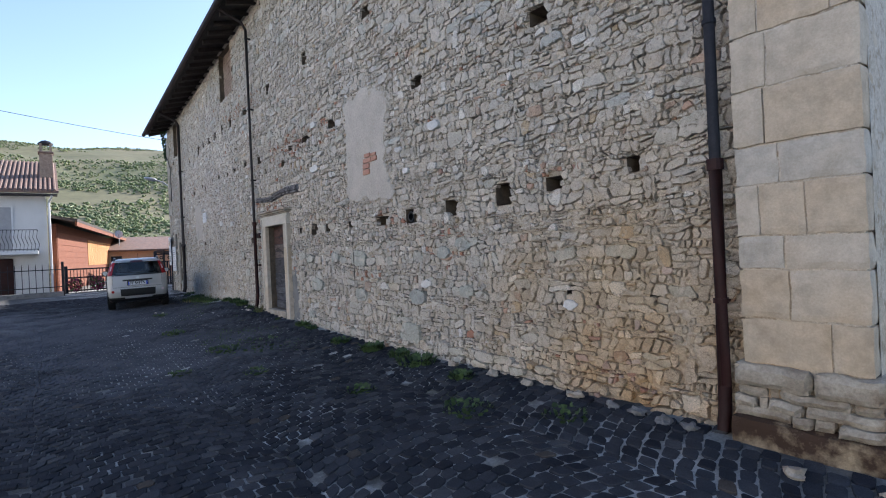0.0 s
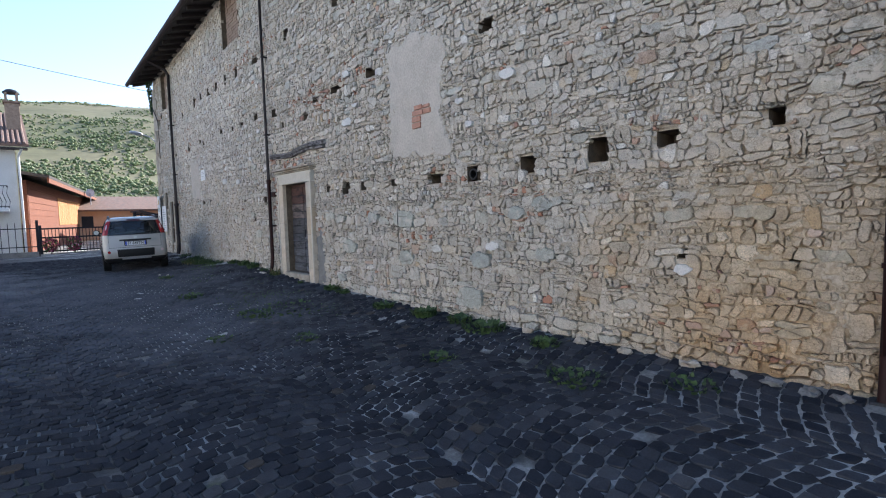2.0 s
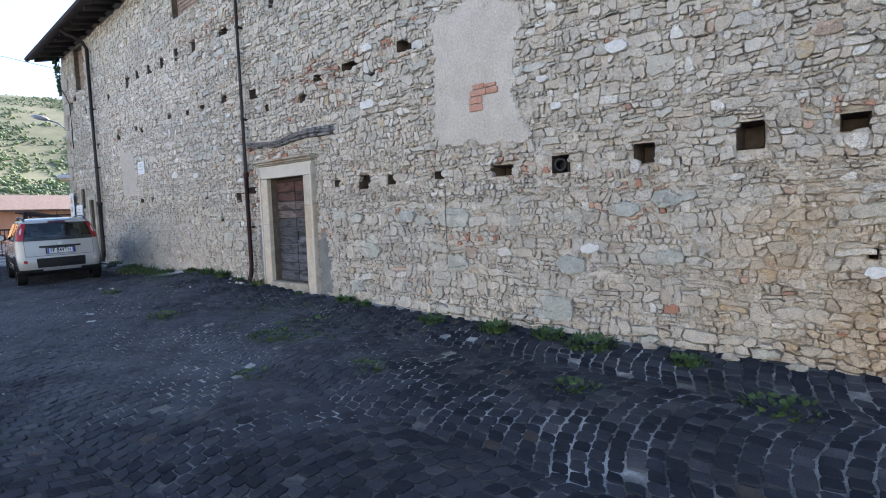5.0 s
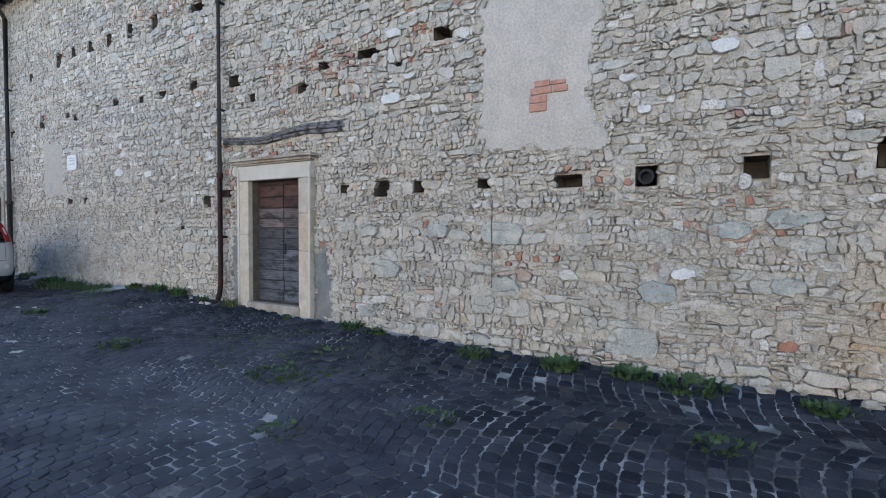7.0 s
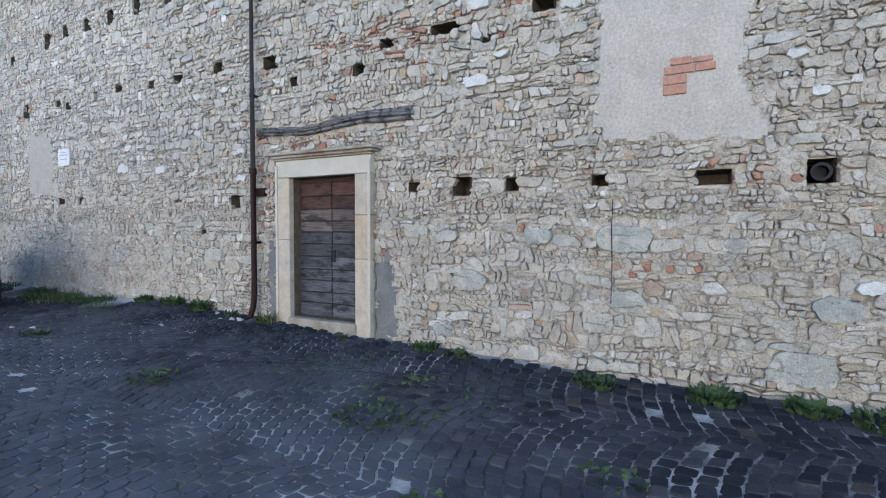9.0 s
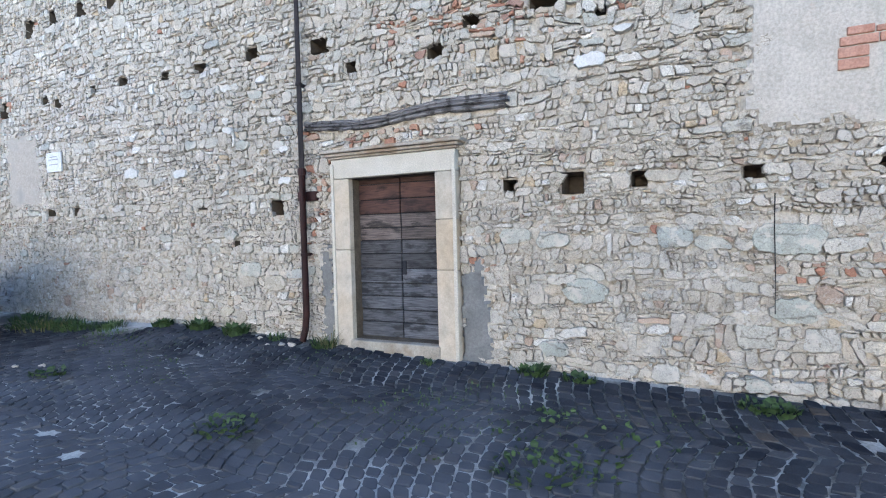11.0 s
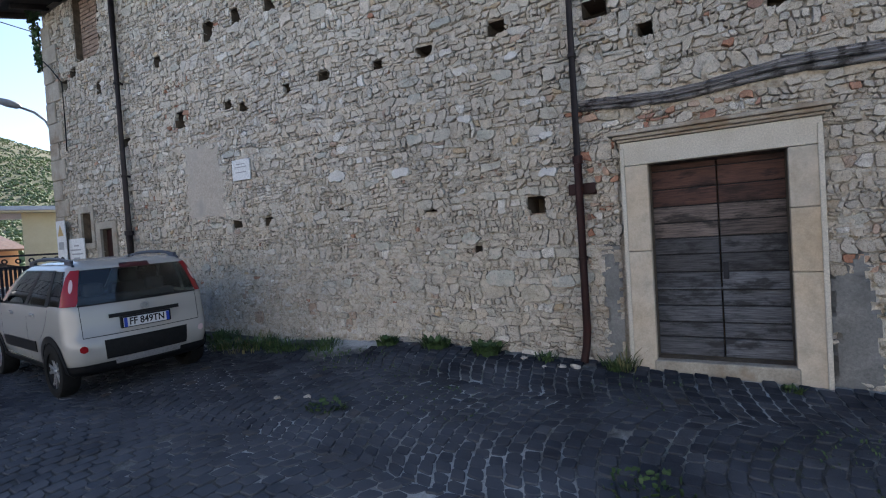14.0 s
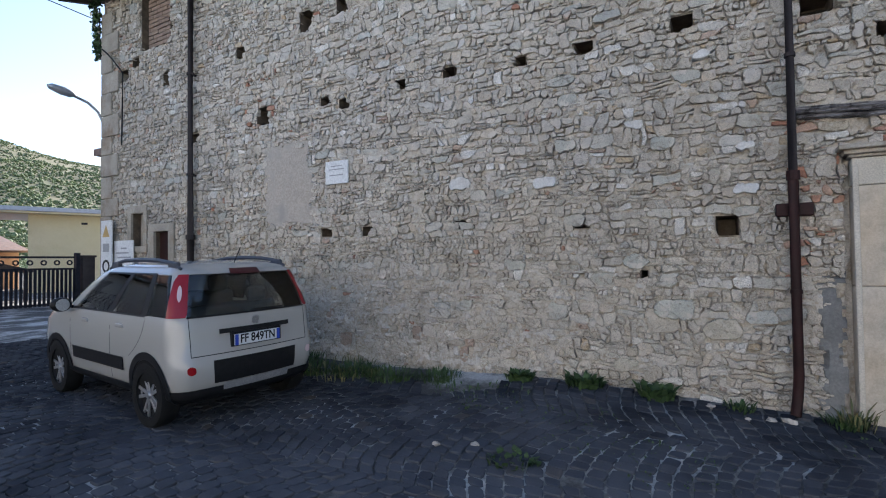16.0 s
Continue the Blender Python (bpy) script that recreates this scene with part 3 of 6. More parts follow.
def build_wall_core():
    """Mortar core with every opening cut into it, and the reveals of the openings."""
    ys = sorted({FRONT_Y, CORNER_Y} | {o[k] for o in OPENINGS for k in (0, 1)} | {FRONT_Y + 0.5 * k for k in range(1, 41)})
    zs = sorted({0.2, 6.6} | {o[k] for o in OPENINGS for k in (2, 3)})
    ys = [y for i, y in enumerate(ys) if i == 0 or y - ys[i - 1] > 1e-4]
    zs = [z for i, z in enumerate(zs) if i == 0 or z - zs[i - 1] > 1e-4]
    zs = [z for z in zs if z <= 7.1]
    verts, index, faces = [], {}, []
    core = WALL_X + 0.05

    def vert(p):
        key = (round(p[0], 4), round(p[1], 4), round(p[2], 4))
        if key not in index:
            index[key] = len(verts)
            verts.append(p)
        return index[key]

    for y0, y1 in zip(ys, ys[1:]):
        for z0, z1 in zip(zs, zs[1:] + [None]):
            if z1 is None:
                z1a, z1b = wall_top(y0), wall_top(y1)
                if z0 > min(z1a, z1b):
                    continue
            else:
                z1a = z1b = z1
                if z1 > min(wall_top(y0), wall_top(y1)):
                    continue
            cy, cz = (y0 + y1) / 2, (z0 + z1a) / 2
            if any(o[0] < cy < o[1] and o[2] < cz < o[3] for o in OPENINGS):
                continue
            faces.append([vert(p) for p in ((core, y0, z0), (core, y0, z1a), (core, y1, z1b), (core, y1, z0))])
    back = WALL_X + 0.9
    top0, top1 = wall_top(FRONT_Y), wall_top(CORNER_Y)
    for quad in (((WALL_X, CORNER_Y, 0.2), (WALL_X, CORNER_Y, top1), (back, CORNER_Y, top1), (back, CORNER_Y, 0.2)),
                 ((back, FRONT_Y, 0.2), (back, CORNER_Y, 0.2), (back, CORNER_Y, top1), (back, FRONT_Y, top0)),
                 ((WALL_X, FRONT_Y, top0), (back, FRONT_Y, top0), (back, CORNER_Y, top1), (WALL_X, CORNER_Y, top1)),
                 ((WALL_X, FRONT_Y, 0.2), (back, FRONT_Y, 0.2), (back, FRONT_Y, top0), (WALL_X, FRONT_Y, top0))):
        faces.append([vert(p) for p in quad])
    return from_data("mortar_core", verts, faces, M_MORTAR, church)


build_wall_core()


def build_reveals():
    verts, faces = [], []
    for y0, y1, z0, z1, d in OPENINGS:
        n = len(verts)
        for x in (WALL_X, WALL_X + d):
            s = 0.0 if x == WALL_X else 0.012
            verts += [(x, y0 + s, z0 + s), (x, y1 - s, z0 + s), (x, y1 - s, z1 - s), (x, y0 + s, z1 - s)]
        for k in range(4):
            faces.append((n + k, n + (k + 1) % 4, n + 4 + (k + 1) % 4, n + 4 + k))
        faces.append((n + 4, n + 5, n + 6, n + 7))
    return from_data("opening_reveals", verts, faces, M_HOLE, church, "recessed brown insides of the putlog holes, their shade in the colour")


build_reveals()


def stone_mesh(poly, rng, x_face, proud, gap=0.004):
    """One rough stone from its outline in (y, z): sides, a broken shoulder and a flat, tilted face."""
    cy, cz = sum(p[0] for p in poly) / len(poly), sum(p[1] for p in poly) / len(poly)
    wide = max(p[0] for p in poly) - min(p[0] for p in poly)
    high = max(p[1] for p in poly) - min(p[1] for p in poly)
    ky, kz = max(0.6, 1 - 2 * gap / max(wide, 0.01)), max(0.55, 1 - 2 * gap / max(high, 0.01))
    poly = [(cy + (y - cy) * ky, cz + (z - cz) * kz) for y, z in poly]
    blunt = []
    for k, (y, z) in enumerate(poly):
        (ya, za), (yb, zb) = poly[k - 1], poly[(k + 1) % len(poly)]
        f, g = rng.uniform(0.08, 0.30), rng.uniform(0.08, 0.30)
        blunt += [(y + (ya - y) * f, z + (za - z) * f), (y + (yb - y) * g, z + (zb - z) * g)]
    ring = []
    amp = 0.10 * min(high, 0.09)
    for (y0, z0), (y1, z1) in zip(blunt, blunt[1:] + blunt[:1]):
        ln = math.hypot(y1 - y0, z1 - z0)
        cuts = int(min(3, ln / 0.04))
        for k in range(cuts + 1):
            u = k / (cuts + 1)
            y, z = y0 + (y1 - y0) * u + rng.uniform(-amp, amp), z0 + (z1 - z0) * u + rng.uniform(-amp, amp)
            ring.append((y + 0.022 * blob(y * 7, z * 9, 21.0) + 0.010 * blob(y * 21, z * 26, 31.0), z + 0.022 * blob(y * 6, z * 10, 41.0) + 0.010 * blob(y * 19, z * 27, 51.0)))
    n = len(ring)
    tilt = min(0.16, 0.012 / (high + 0.03))
    ty, tz = rng.uniform(-tilt, tilt), rng.uniform(-tilt, 0.7 * tilt)
    verts = [(x_face + 0.05, y, z) for y, z in ring]
    verts += [(x_face - proud * rng.uniform(0.5, 0.8), y, z) for y, z in ring]
    edge = rng.uniform(0.002, 0.007)
    sy, sz = max(0.6, 1 - 2 * edge / max(wide, 0.02)), max(0.55, 1 - 2 * edge / max(high, 0.02))
    verts += [(x_face - proud - ty * (y - cy) - tz * (z - cz) + rng.uniform(-0.0025, 0.0025), cy + (y - cy) * sy, cz + (z - cz) * sz) for y, z in ring]
    verts.append((x_face - proud - rng.uniform(-0.002, 0.005), cy + rng.uniform(-0.2, 0.2) * wide, cz + rng.uniform(-0.15, 0.15) * high))
    faces = []
    for k in range(n):
        j = (k + 1) % n
        faces.append((k, n + k, n + j, j))
        faces.append((n + k, 2 * n + k, 2 * n + j, n + j))
        faces.append((2 * n + k, 3 * n, 2 * n + j))
    return verts, faces


# large stones that stand out: y, z, half width
LARGE = [(5.13, 1.34, 0.16), (6.58, 1.83, 0.22), (6.55, 1.30, 0.18), (5.34, 0.88, 0.24), (7.33, 1.86, 0.15), (8.03, 1.41, 0.21), (4.59, 1.87, 0.13), (4.22, 1.44, 0.13),
         (4.25, 1.95, 0.13), (8.61, 1.89, 0.15), (8.28, 1.84, 0.15), (8.28, 0.90, 0.13), (12.07, 1.97, 0.12), (11.40, 1.41, 0.18), (11.76, 1.56, 0.16), (12.15, 1.06, 0.11), (11.83, 2.99, 0.11)]
PALE = [(4.68, 3.32, 0.12), (7.69, 3.54, 0.08), (7.96, 3.33, 0.14), (7.92, 4.05, 0.12), (5.42, 3.18, 0.07), (5.27, 2.90, 0.07), (4.94, 1.50, 0.10), (11.51, 3.70, 0.07),
        (12.04, 3.18, 0.09), (13.78, 2.81, 0.14), (12.87, 2.74, 0.12), (11.21, 2.55, 0.10), (11.21, 2.90, 0.08), (2.88, 1.38, 0.08)]


# reddish clusters where broken brick is packed among the stones: y, z, reach along and up
BRICKY = [(9.1, 3.85, 1.1, 0.30), (7.6, 4.0, 0.8, 0.3), (10.75, 2.2, 0.22, 0.8), (6.4, 1.55, 0.35, 0.22), (5.7, 2.33, 0.7, 0.13), (4.6, 1.95, 0.45, 0.3), (3.2, 2.55, 0.5, 0.12), (2.5, 1.0, 0.5, 0.5),
          (10.2, 2.98, 0.9, 0.16), (12.0, 5.3, 1.6, 0.16), (16.9, 4.2, 0.4, 0.5), (8.9, 1.5, 0.2, 0.5), (20.3, 5.6, 0.6, 0.4)]


def lens_outline(y, z, r, rng, aspect=0.55):
    """Outline of one large stone: a blunt, uneven polygon."""
    n = rng.randint(6, 8)
    out = []
    for k in range(n):
        a = 2 * math.pi * (k + rng.uniform(-0.22, 0.22)) / n
        c, d = math.cos(a), math.sin(a)
        f = rng.uniform(0.86, 1.04) / max(abs(c), abs(d)) ** 0.55
        out.append((y + r * f * c, z + r * aspect * f * d))
    return out


def course_cells():
    """Outlines of the rubble: wavy courses of unequal height, broken into stones, some two courses high, many split into chips."""
    rng = random.Random(11)
    heights = []
    z = 0.40
    while z < 7.6:
        heights.append(z)
        z += rng.choice((0.034, 0.044, 0.056, 0.070, 0.092)) * rng.uniform(0.88, 1.1) * (1.0 if z < 5.5 else 1.25)

    def bed(k, y):
        k = min(k, len(heights) - 1)
        return heights[k] + 0.09 * blob(y * 0.6, k * 0.11) + 0.040 * blob(y * 2.2, k * 0.5, 5.0) + 0.012 * blob(y * 8.0, k * 1.7, 9.0)

    out = []
    taken = [[] for _ in range(len(heights) + 2)]
    for k in range(len(heights) - 1):
        y = 1.45 + rng.uniform(-0.1, 0.0)
        lean0 = 0.0
        while y < CORNER_Y + 0.1:
            block = next((b for b in taken[k] if b[0] - 0.01 <= y < b[1] - 0.015), None)
            if block:
                y = block[1]
                continue
            h = heights[k + 1] - heights[k]
            w = h * rng.choice((0.7, 0.9, 1.1, 1.4, 1.8, 2.4)) * rng.uniform(0.85, 1.2)
            w = max(0.035, min(w, 0.27))
            stop = min([b[0] for b in taken[k] if b[0] > y + 0.005] + [99.0])
            if y + w > stop - 0.03:
                w = stop - y
            top = k + 1
            if rng.random() < 0.2 and 1.6 * h < w and k + 2 < len(heights) and not any(b[0] < y + w and b[1] > y for b in taken[k + 1]):
                top = k + 2
                taken[k + 1].append((y, y + w))
            lean1 = rng.uniform(-0.22, 0.22) * h
            if y + w >= stop - 0.001:
                lean1 = 0.0
            a = (y + lean0, bed(k, y))
            b = (y + w + lean1, bed(k, y + w))
            c = (y + w - lean1, bed(top, y + w))
            d = (y - lean0, bed(top, y))
            lean0 = lean1
            roll = rng.random()
            if top == k + 1 and h > 0.07 and roll < 0.26:
                u, v = rng.uniform(0.3, 0.7), rng.uniform(0.3, 0.7)
                p = (a[0] + (d[0] - a[0]) * u, a[1] + (d[1] - a[1]) * u)
                q = (b[0] + (c[0] - b[0]) * v, b[1] + (c[1] - b[1]) * v)
                out += [[a, b, q, p], [p, q, c, d]]
            elif roll < 0.40 and w > 0.1:
                u, v = rng.uniform(0.2, 0.8), rng.uniform(0.2, 0.8)
                p = (a[0] + (b[0] - a[0]) * u, a[1] + (b[1] - a[1]) * u)
                q = (d[0] + (c[0] - d[0]) * v, d[1] + (c[1] - d[1]) * v)
                out += [[a, p, q, d], [p, b, c, q]]
            elif roll < 0.62 and w > 0.07:
                corners = [a, b, c, d]
                i = rng.randrange(4)
                o, l, r = corners[i], corners[i - 1], corners[(i + 1) % 4]
                f, g = rng.uniform(0.3, 0.55), rng.uniform(0.3, 0.55)
                p = (o[0] + (l[0] - o[0]) * f, o[1] + (l[1] - o[1]) * f)
                q = (o[0] + (r[0] - o[0]) * g, o[1] + (r[1] - o[1]) * g)
                out += [corners[:i] + [p, q] + corners[i + 1:], [p, o, q]]
            else:
                m = rng.uniform(0.35, 0.65)
                e = (c[0] + (d[0] - c[0]) * m, c[1] + (d[1] - c[1]) * m + rng.uniform(-0.04, 0.10) * h)
                out.append([a, b, c, e, d])
            y += w
    return out


def build_stones():
    rng = random.Random(5)
    verts, faces, slab_v, slab_f, red_v, red_f = [], [], [], [], [], []
    singles = []
    for i, (y, z, r) in enumerate(LARGE):
        v, f = stone_mesh(lens_outline(y, z, r * 1.05, rng), rng, WALL_X, rng.uniform(0.030, 0.036), 0.002)
        from_data("large_stone", v, f, M_SLAB_OB, church, "large flat grey stone")
    for y, z, r in PALE:
        v, f = stone_mesh(lens_outline(y, z, r, rng, 0.5), rng, WALL_X, 0.034, 0.002)
        from_data("pale_stone", v, f, M_PALE, church, "bright white stone")
    for poly in course_cells():
        cy, cz = sum(p[0] for p in poly) / len(poly), sum(p[1] for p in poly) / len(poly)
        if cy < 1.52 or cy > CORNER_Y - 0.02 or cz > wall_top(cy) - 0.16 or cz < ground_z(WALL_X - 0.05, cy) - 0.05:
            continue
        if FRAME_OUT[0] < cy < FRAME_OUT[1] and FRAME_OUT[2] < cz < FRAME_OUT[3]:
            continue
        if any(inside((cy, cz), c) for c in CLEAR_IN):
            continue
        if any(o[0] - 0.01 < cy < o[1] + 0.01 and o[2] - 0.01 < cz < o[3] + 0.01 for o in OPENINGS):
            continue
        if any(((cy - y) / r) ** 2 + ((cz - z) / (0.55 * r)) ** 2 < 0.9 for y, z, r in LARGE + PALE):
            continue
        fixed = []
        for y, z in poly:
            y = min(max(y, 1.5), CORNER_Y - 0.005)
            for o in OPENINGS:
                if o[0] < y < o[1] and o[2] < z < o[3]:
                    moves = [(y - o[0], o[0], z), (o[1] - y, o[1], z), (z - o[2], y, o[2]), (o[3] - z, y, o[3])]
                    _, y, z = min(moves)
            fixed.append((y, min(z, wall_top(y) - 0.14)))
        wide = max(p[0] for p in fixed) - min(p[0] for p in fixed)
        high = max(p[1] for p in fixed) - min(p[1] for p in fixed)
        if wide < 0.018 or high < 0.012 or (wide < 0.1 and rng.random() < 0.07):
            continue
        flush = inside((cy, cz), CEMENT_LOW)
        proud = rng.uniform(0.003, 0.011) if flush and rng.random() < 0.75 else rng.uniform(0.004, 0.026)
        if cy < 7.0 and cz < ground_z(WALL_X - 0.05, cy) + 0.14:
            proud = rng.uniform(0.025, 0.06)
        v, f = stone_mesh(fixed, rng, WALL_X, proud, rng.uniform(0.002, 0.008))
        if 9.0 < cy < 12.6 and cz < 2.05 and len(singles) < 290:
            singles.append((v, f))
            continue
        red = max(1 - ((cy - y) / a) ** 2 - ((cz - z) / b) ** 2 for y, z, a, b in BRICKY)
        if high < 0.09 and rng.random() < 0.30 * max(0.0, red) ** 0.5 + 0.008:
            tv, tf = red_v, red_f
        elif wide > 0.2 and high > 0.085:
            tv, tf = slab_v, slab_f
        else:
            tv, tf = verts, faces
        n = len(tv)
        tv += v
        tf += [tuple(i + n for i in q) for q in f]
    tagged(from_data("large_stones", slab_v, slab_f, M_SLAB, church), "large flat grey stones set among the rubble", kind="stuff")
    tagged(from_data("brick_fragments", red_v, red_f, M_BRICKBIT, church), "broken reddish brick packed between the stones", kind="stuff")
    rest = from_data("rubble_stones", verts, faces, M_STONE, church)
    tagged(rest, "cream and beige limestone rubble set in lime mortar", kind="stuff")
    return singles


stone_singles = build_stones()


def build_pointing():
    """The uneven mortar skin that laps over the edges of the stones and sinks between them."""
    step = 0.028
    ny, nz = int((CORNER_Y - 1.5) / step), int(7.3 / step)
    keep_z = [wall_top(1.5 + i * step) - 0.13 for i in range(ny + 1)]
    verts = []
    for i in range(ny + 1):
        y = 1.5 + i * step
        for j in range(nz + 1):
            z = 0.4 + j * step
            h = -0.015 + 0.042 * blob(y * 4.5, z * 6.0) + 0.040 * blob(y * 15.0, z * 23.0, 3.0)
            if 12.0 < y < 19.0 and z < 2.2:
                h += 0.016 * (1 - ease(1.7, 2.2, z)) * ease(12.0, 13.0, y)
            verts.append((WALL_X - h, y + 0.008 * blob(z * 30, y * 30), z + 0.008 * blob(y * 30, z * 30, 8)))
    patches = []
    for poly, depth, name in ((PLASTER_MAIN, 0.024, "plaster_patch"), (PLASTER_FAR, 0.014, "thin_plaster_patch"), (CEMENT_R, 0.016, "cement_patch"), (CEMENT_L, 0.016, "cement_patch")):
        members = set()
        for i in range(max(0, int((min(p[0] for p in poly) - 1.7) / step)), min(ny, int((max(p[0] for p in poly) - 1.3) / step))):
            for j in range(max(0, int((min(p[1] for p in poly) - 0.6) / step)), min(nz, int((max(p[1] for p in poly) - 0.2) / step))):
                y, z = 1.5 + i * step, 0.4 + j * step
                if inside((y + 0.09 * blob(y * 5, z * 5, 12) + 0.04 * blob(y * 17, z * 17, 2), z + 0.09 * blob(z * 5, y * 5, 15)), poly):
                    members.add((i, j))
        for i, j in members:
            x, y, z = verts[i * (nz + 1) + j]
            verts[i * (nz + 1) + j] = (WALL_X - depth - 0.005 * blob(y * 9, z * 9, 1) - 0.003 * blob(y * 40, z * 40, 1), y, z)
        patches.append((name, members))
    skip = set()
    for o in OPENINGS + [(9.16, 10.58, 0.5, 2.8, 0)]:
        for i in range(max(0, int((o[0] - 1.5) / step)), min(ny, int((o[1] - 1.5) / step) + 1)):
            for j in range(max(0, int((o[2] - 0.4) / step)), min(nz, int((o[3] - 0.4) / step) + 1)):
                skip.add((i, j))
    faces = []
    for i in range(ny):
        for j in range(nz):
            if 0.4 + (j + 1) * step < keep_z[i] and (i, j) not in skip:
                a = i * (nz + 1) + j
                faces.append((a, a + 1, a + nz + 2, a + nz + 1))
    ob = from_data("pointing", verts, faces, M_MORTAR, church, "rough uneven lime pointing with patches of plaster and cement", smooth=True)
    for m in (M_PLASTER, M_PLASTER2, M_CEMENT):
        ob.data.materials.append(m)
    slot = {}
    for (name, members), k in zip(patches, (1, 2, 3, 3)):
        for ij in members:
            slot[ij] = k
    w = nz + 1
    ob.data.polygons.foreach_set("material_index", [slot.get((f[0] // w, f[0] % w), 0) for f in faces])


build_pointing()


def plaster_bricks():
    # exposed bricks in the plaster
    for y0, y1, z0, z1 in ((6.13, 6.30, 2.98, 3.05), (6.13, 6.30, 3.06, 3.13), (6.08, 6.29, 3.14, 3.20), (5.93, 6.07, 3.14, 3.20), (6.10, 6.25, 3.21, 3.265), (5.95, 6.09, 3.21, 3.25)):
        part("brick", box((WALL_X - 0.042, y0, z0), (WALL_X, y1, z1), 0.006), M_BRICK, church, "exposed red brick")


plaster_bricks()


def front_corner():
    """Dressed-stone pilaster at the front corner, with its plinth, and the front of the church behind it."""
    corner = empty("pilaster", pose(0, 0, 0), "pale dressed-limestone corner pilaster with worn moulded base", "pilaster", kind="structure")
    rng = random.Random(3)
    px = WALL_X - 0.12
    rows = [(1.12, 0.28, (0.72,)), (1.40, 0.30, (0.42,)), (1.70, 0.20, (0.39,)), (1.90, 0.31, (0.20, 0.57)), (2.21, 0.24, (0.37,)), (2.45, 0.34, (0.27,)), (2.79, 0.33, (0.30,)), (3.12, 0.36, (0.24, 0.8))]
    z = 3.48
    while z < 7.5:
        h = rng.uniform(0.28, 0.38)
        rows.append((z, min(h, 7.6 - z), (rng.uniform(0.25, 0.7),)))
        z += h
    for z, h, splits in rows:
        edges = [1.5] + [1.5 - 0.64 * f for f in splits] + [FRONT_Y]
        for b, a in zip(edges, edges[1:]):
            j = rng.uniform(-0.006, 0.006)
            bm = rough_box((px + j, a + 0.002, z + 0.003), (WALL_X + 0.3, b - 0.002, z + h - 0.003), 0.008, 9.0, 0.035, z)
            part("stone_block", bm, M_LIMEBLOCK, corner)
    part("joint_mortar", box((px + 0.016, FRONT_Y + 0.02, 0.8), (WALL_X + 0.28, 1.48, 7.58)), M_MORTAR, corner)
    # moulded base courses
    for z0, z1, d, n in ((0.99, 1.12, 0.05, 2), (0.93, 0.985, 0.03, 4), (0.865, 0.925, 0.045, 5), (0.80, 0.86, 0.06, 5)):
        marks = [FRONT_Y - d] + sorted(rng.uniform(FRONT_Y + 0.08, 1.42) for _ in range(n - 1)) + [1.5 + d]
        for a, b in zip(marks, marks[1:]):
            if b - a < 0.03:
                continue
            part("base_course", rough_box((px - d + rng.uniform(-0.02, 0.02), a + 0.002, z0 - 0.004), (WALL_X + 0.2, b - 0.002, z1 + 0.002), 0.020, 9.0, 0.03, z0 + a), M_BASE, corner, "worn stained base course")
    part("plinth", rough_box((px - 0.075, FRONT_Y - 0.07, 0.2), (WALL_X + 0.2, 1.56, 0.80), 0.022, 5.0, 0.045), M_PLINTH, corner, "rust-stained plinth block")
    front = empty("wall_front", pose(0, 0, 0), "dressed-stone church front beside the corner pilaster", "wall", kind="structure")
    z = 0.2
    while z < 7.6:
        h = 0.45
        x = WALL_X + 0.31 + rng.uniform(0, 0.3)
        part("stone_block", box((WALL_X + 0.31, FRONT_Y + 0.02, z + 0.003), (x, FRONT_Y + 0.6, z + h - 0.003), 0.01), M_LIMEBLOCK, front)
        while x < 9:
            w = rng.uniform(0.6, 1.0)
            part("stone_block", box((x + 0.003, FRONT_Y + 0.02, z + 0.003), (x + w - 0.003, FRONT_Y + 0.6, z + h - 0.003), 0.01), M_LIMEBLOCK, front)
            x += w
        z += h
    part("rear_mass", box((9.0, FRONT_Y + 0.1, 0.2), (16, FRONT_Y + 0.6, 8.0)), M_LIMEGREY, front)
    tail = empty("wall_rear", pose(0, 0, 0), "plain stone rear walls of the church", "wall", kind="structure")
    part("rear_wall", box((WALL_X + 0.902, CORNER_Y - 0.7, 0.2), (16, CORNER_Y - 0.01, 6.65)), M_LIMEGREY, tail)
    part("far_wall", box((15.4, FRONT_Y + 0.602, 0.2), (16, CORNER_Y - 0.702, 6.6)), M_LIMEGREY, tail)


front_corner()


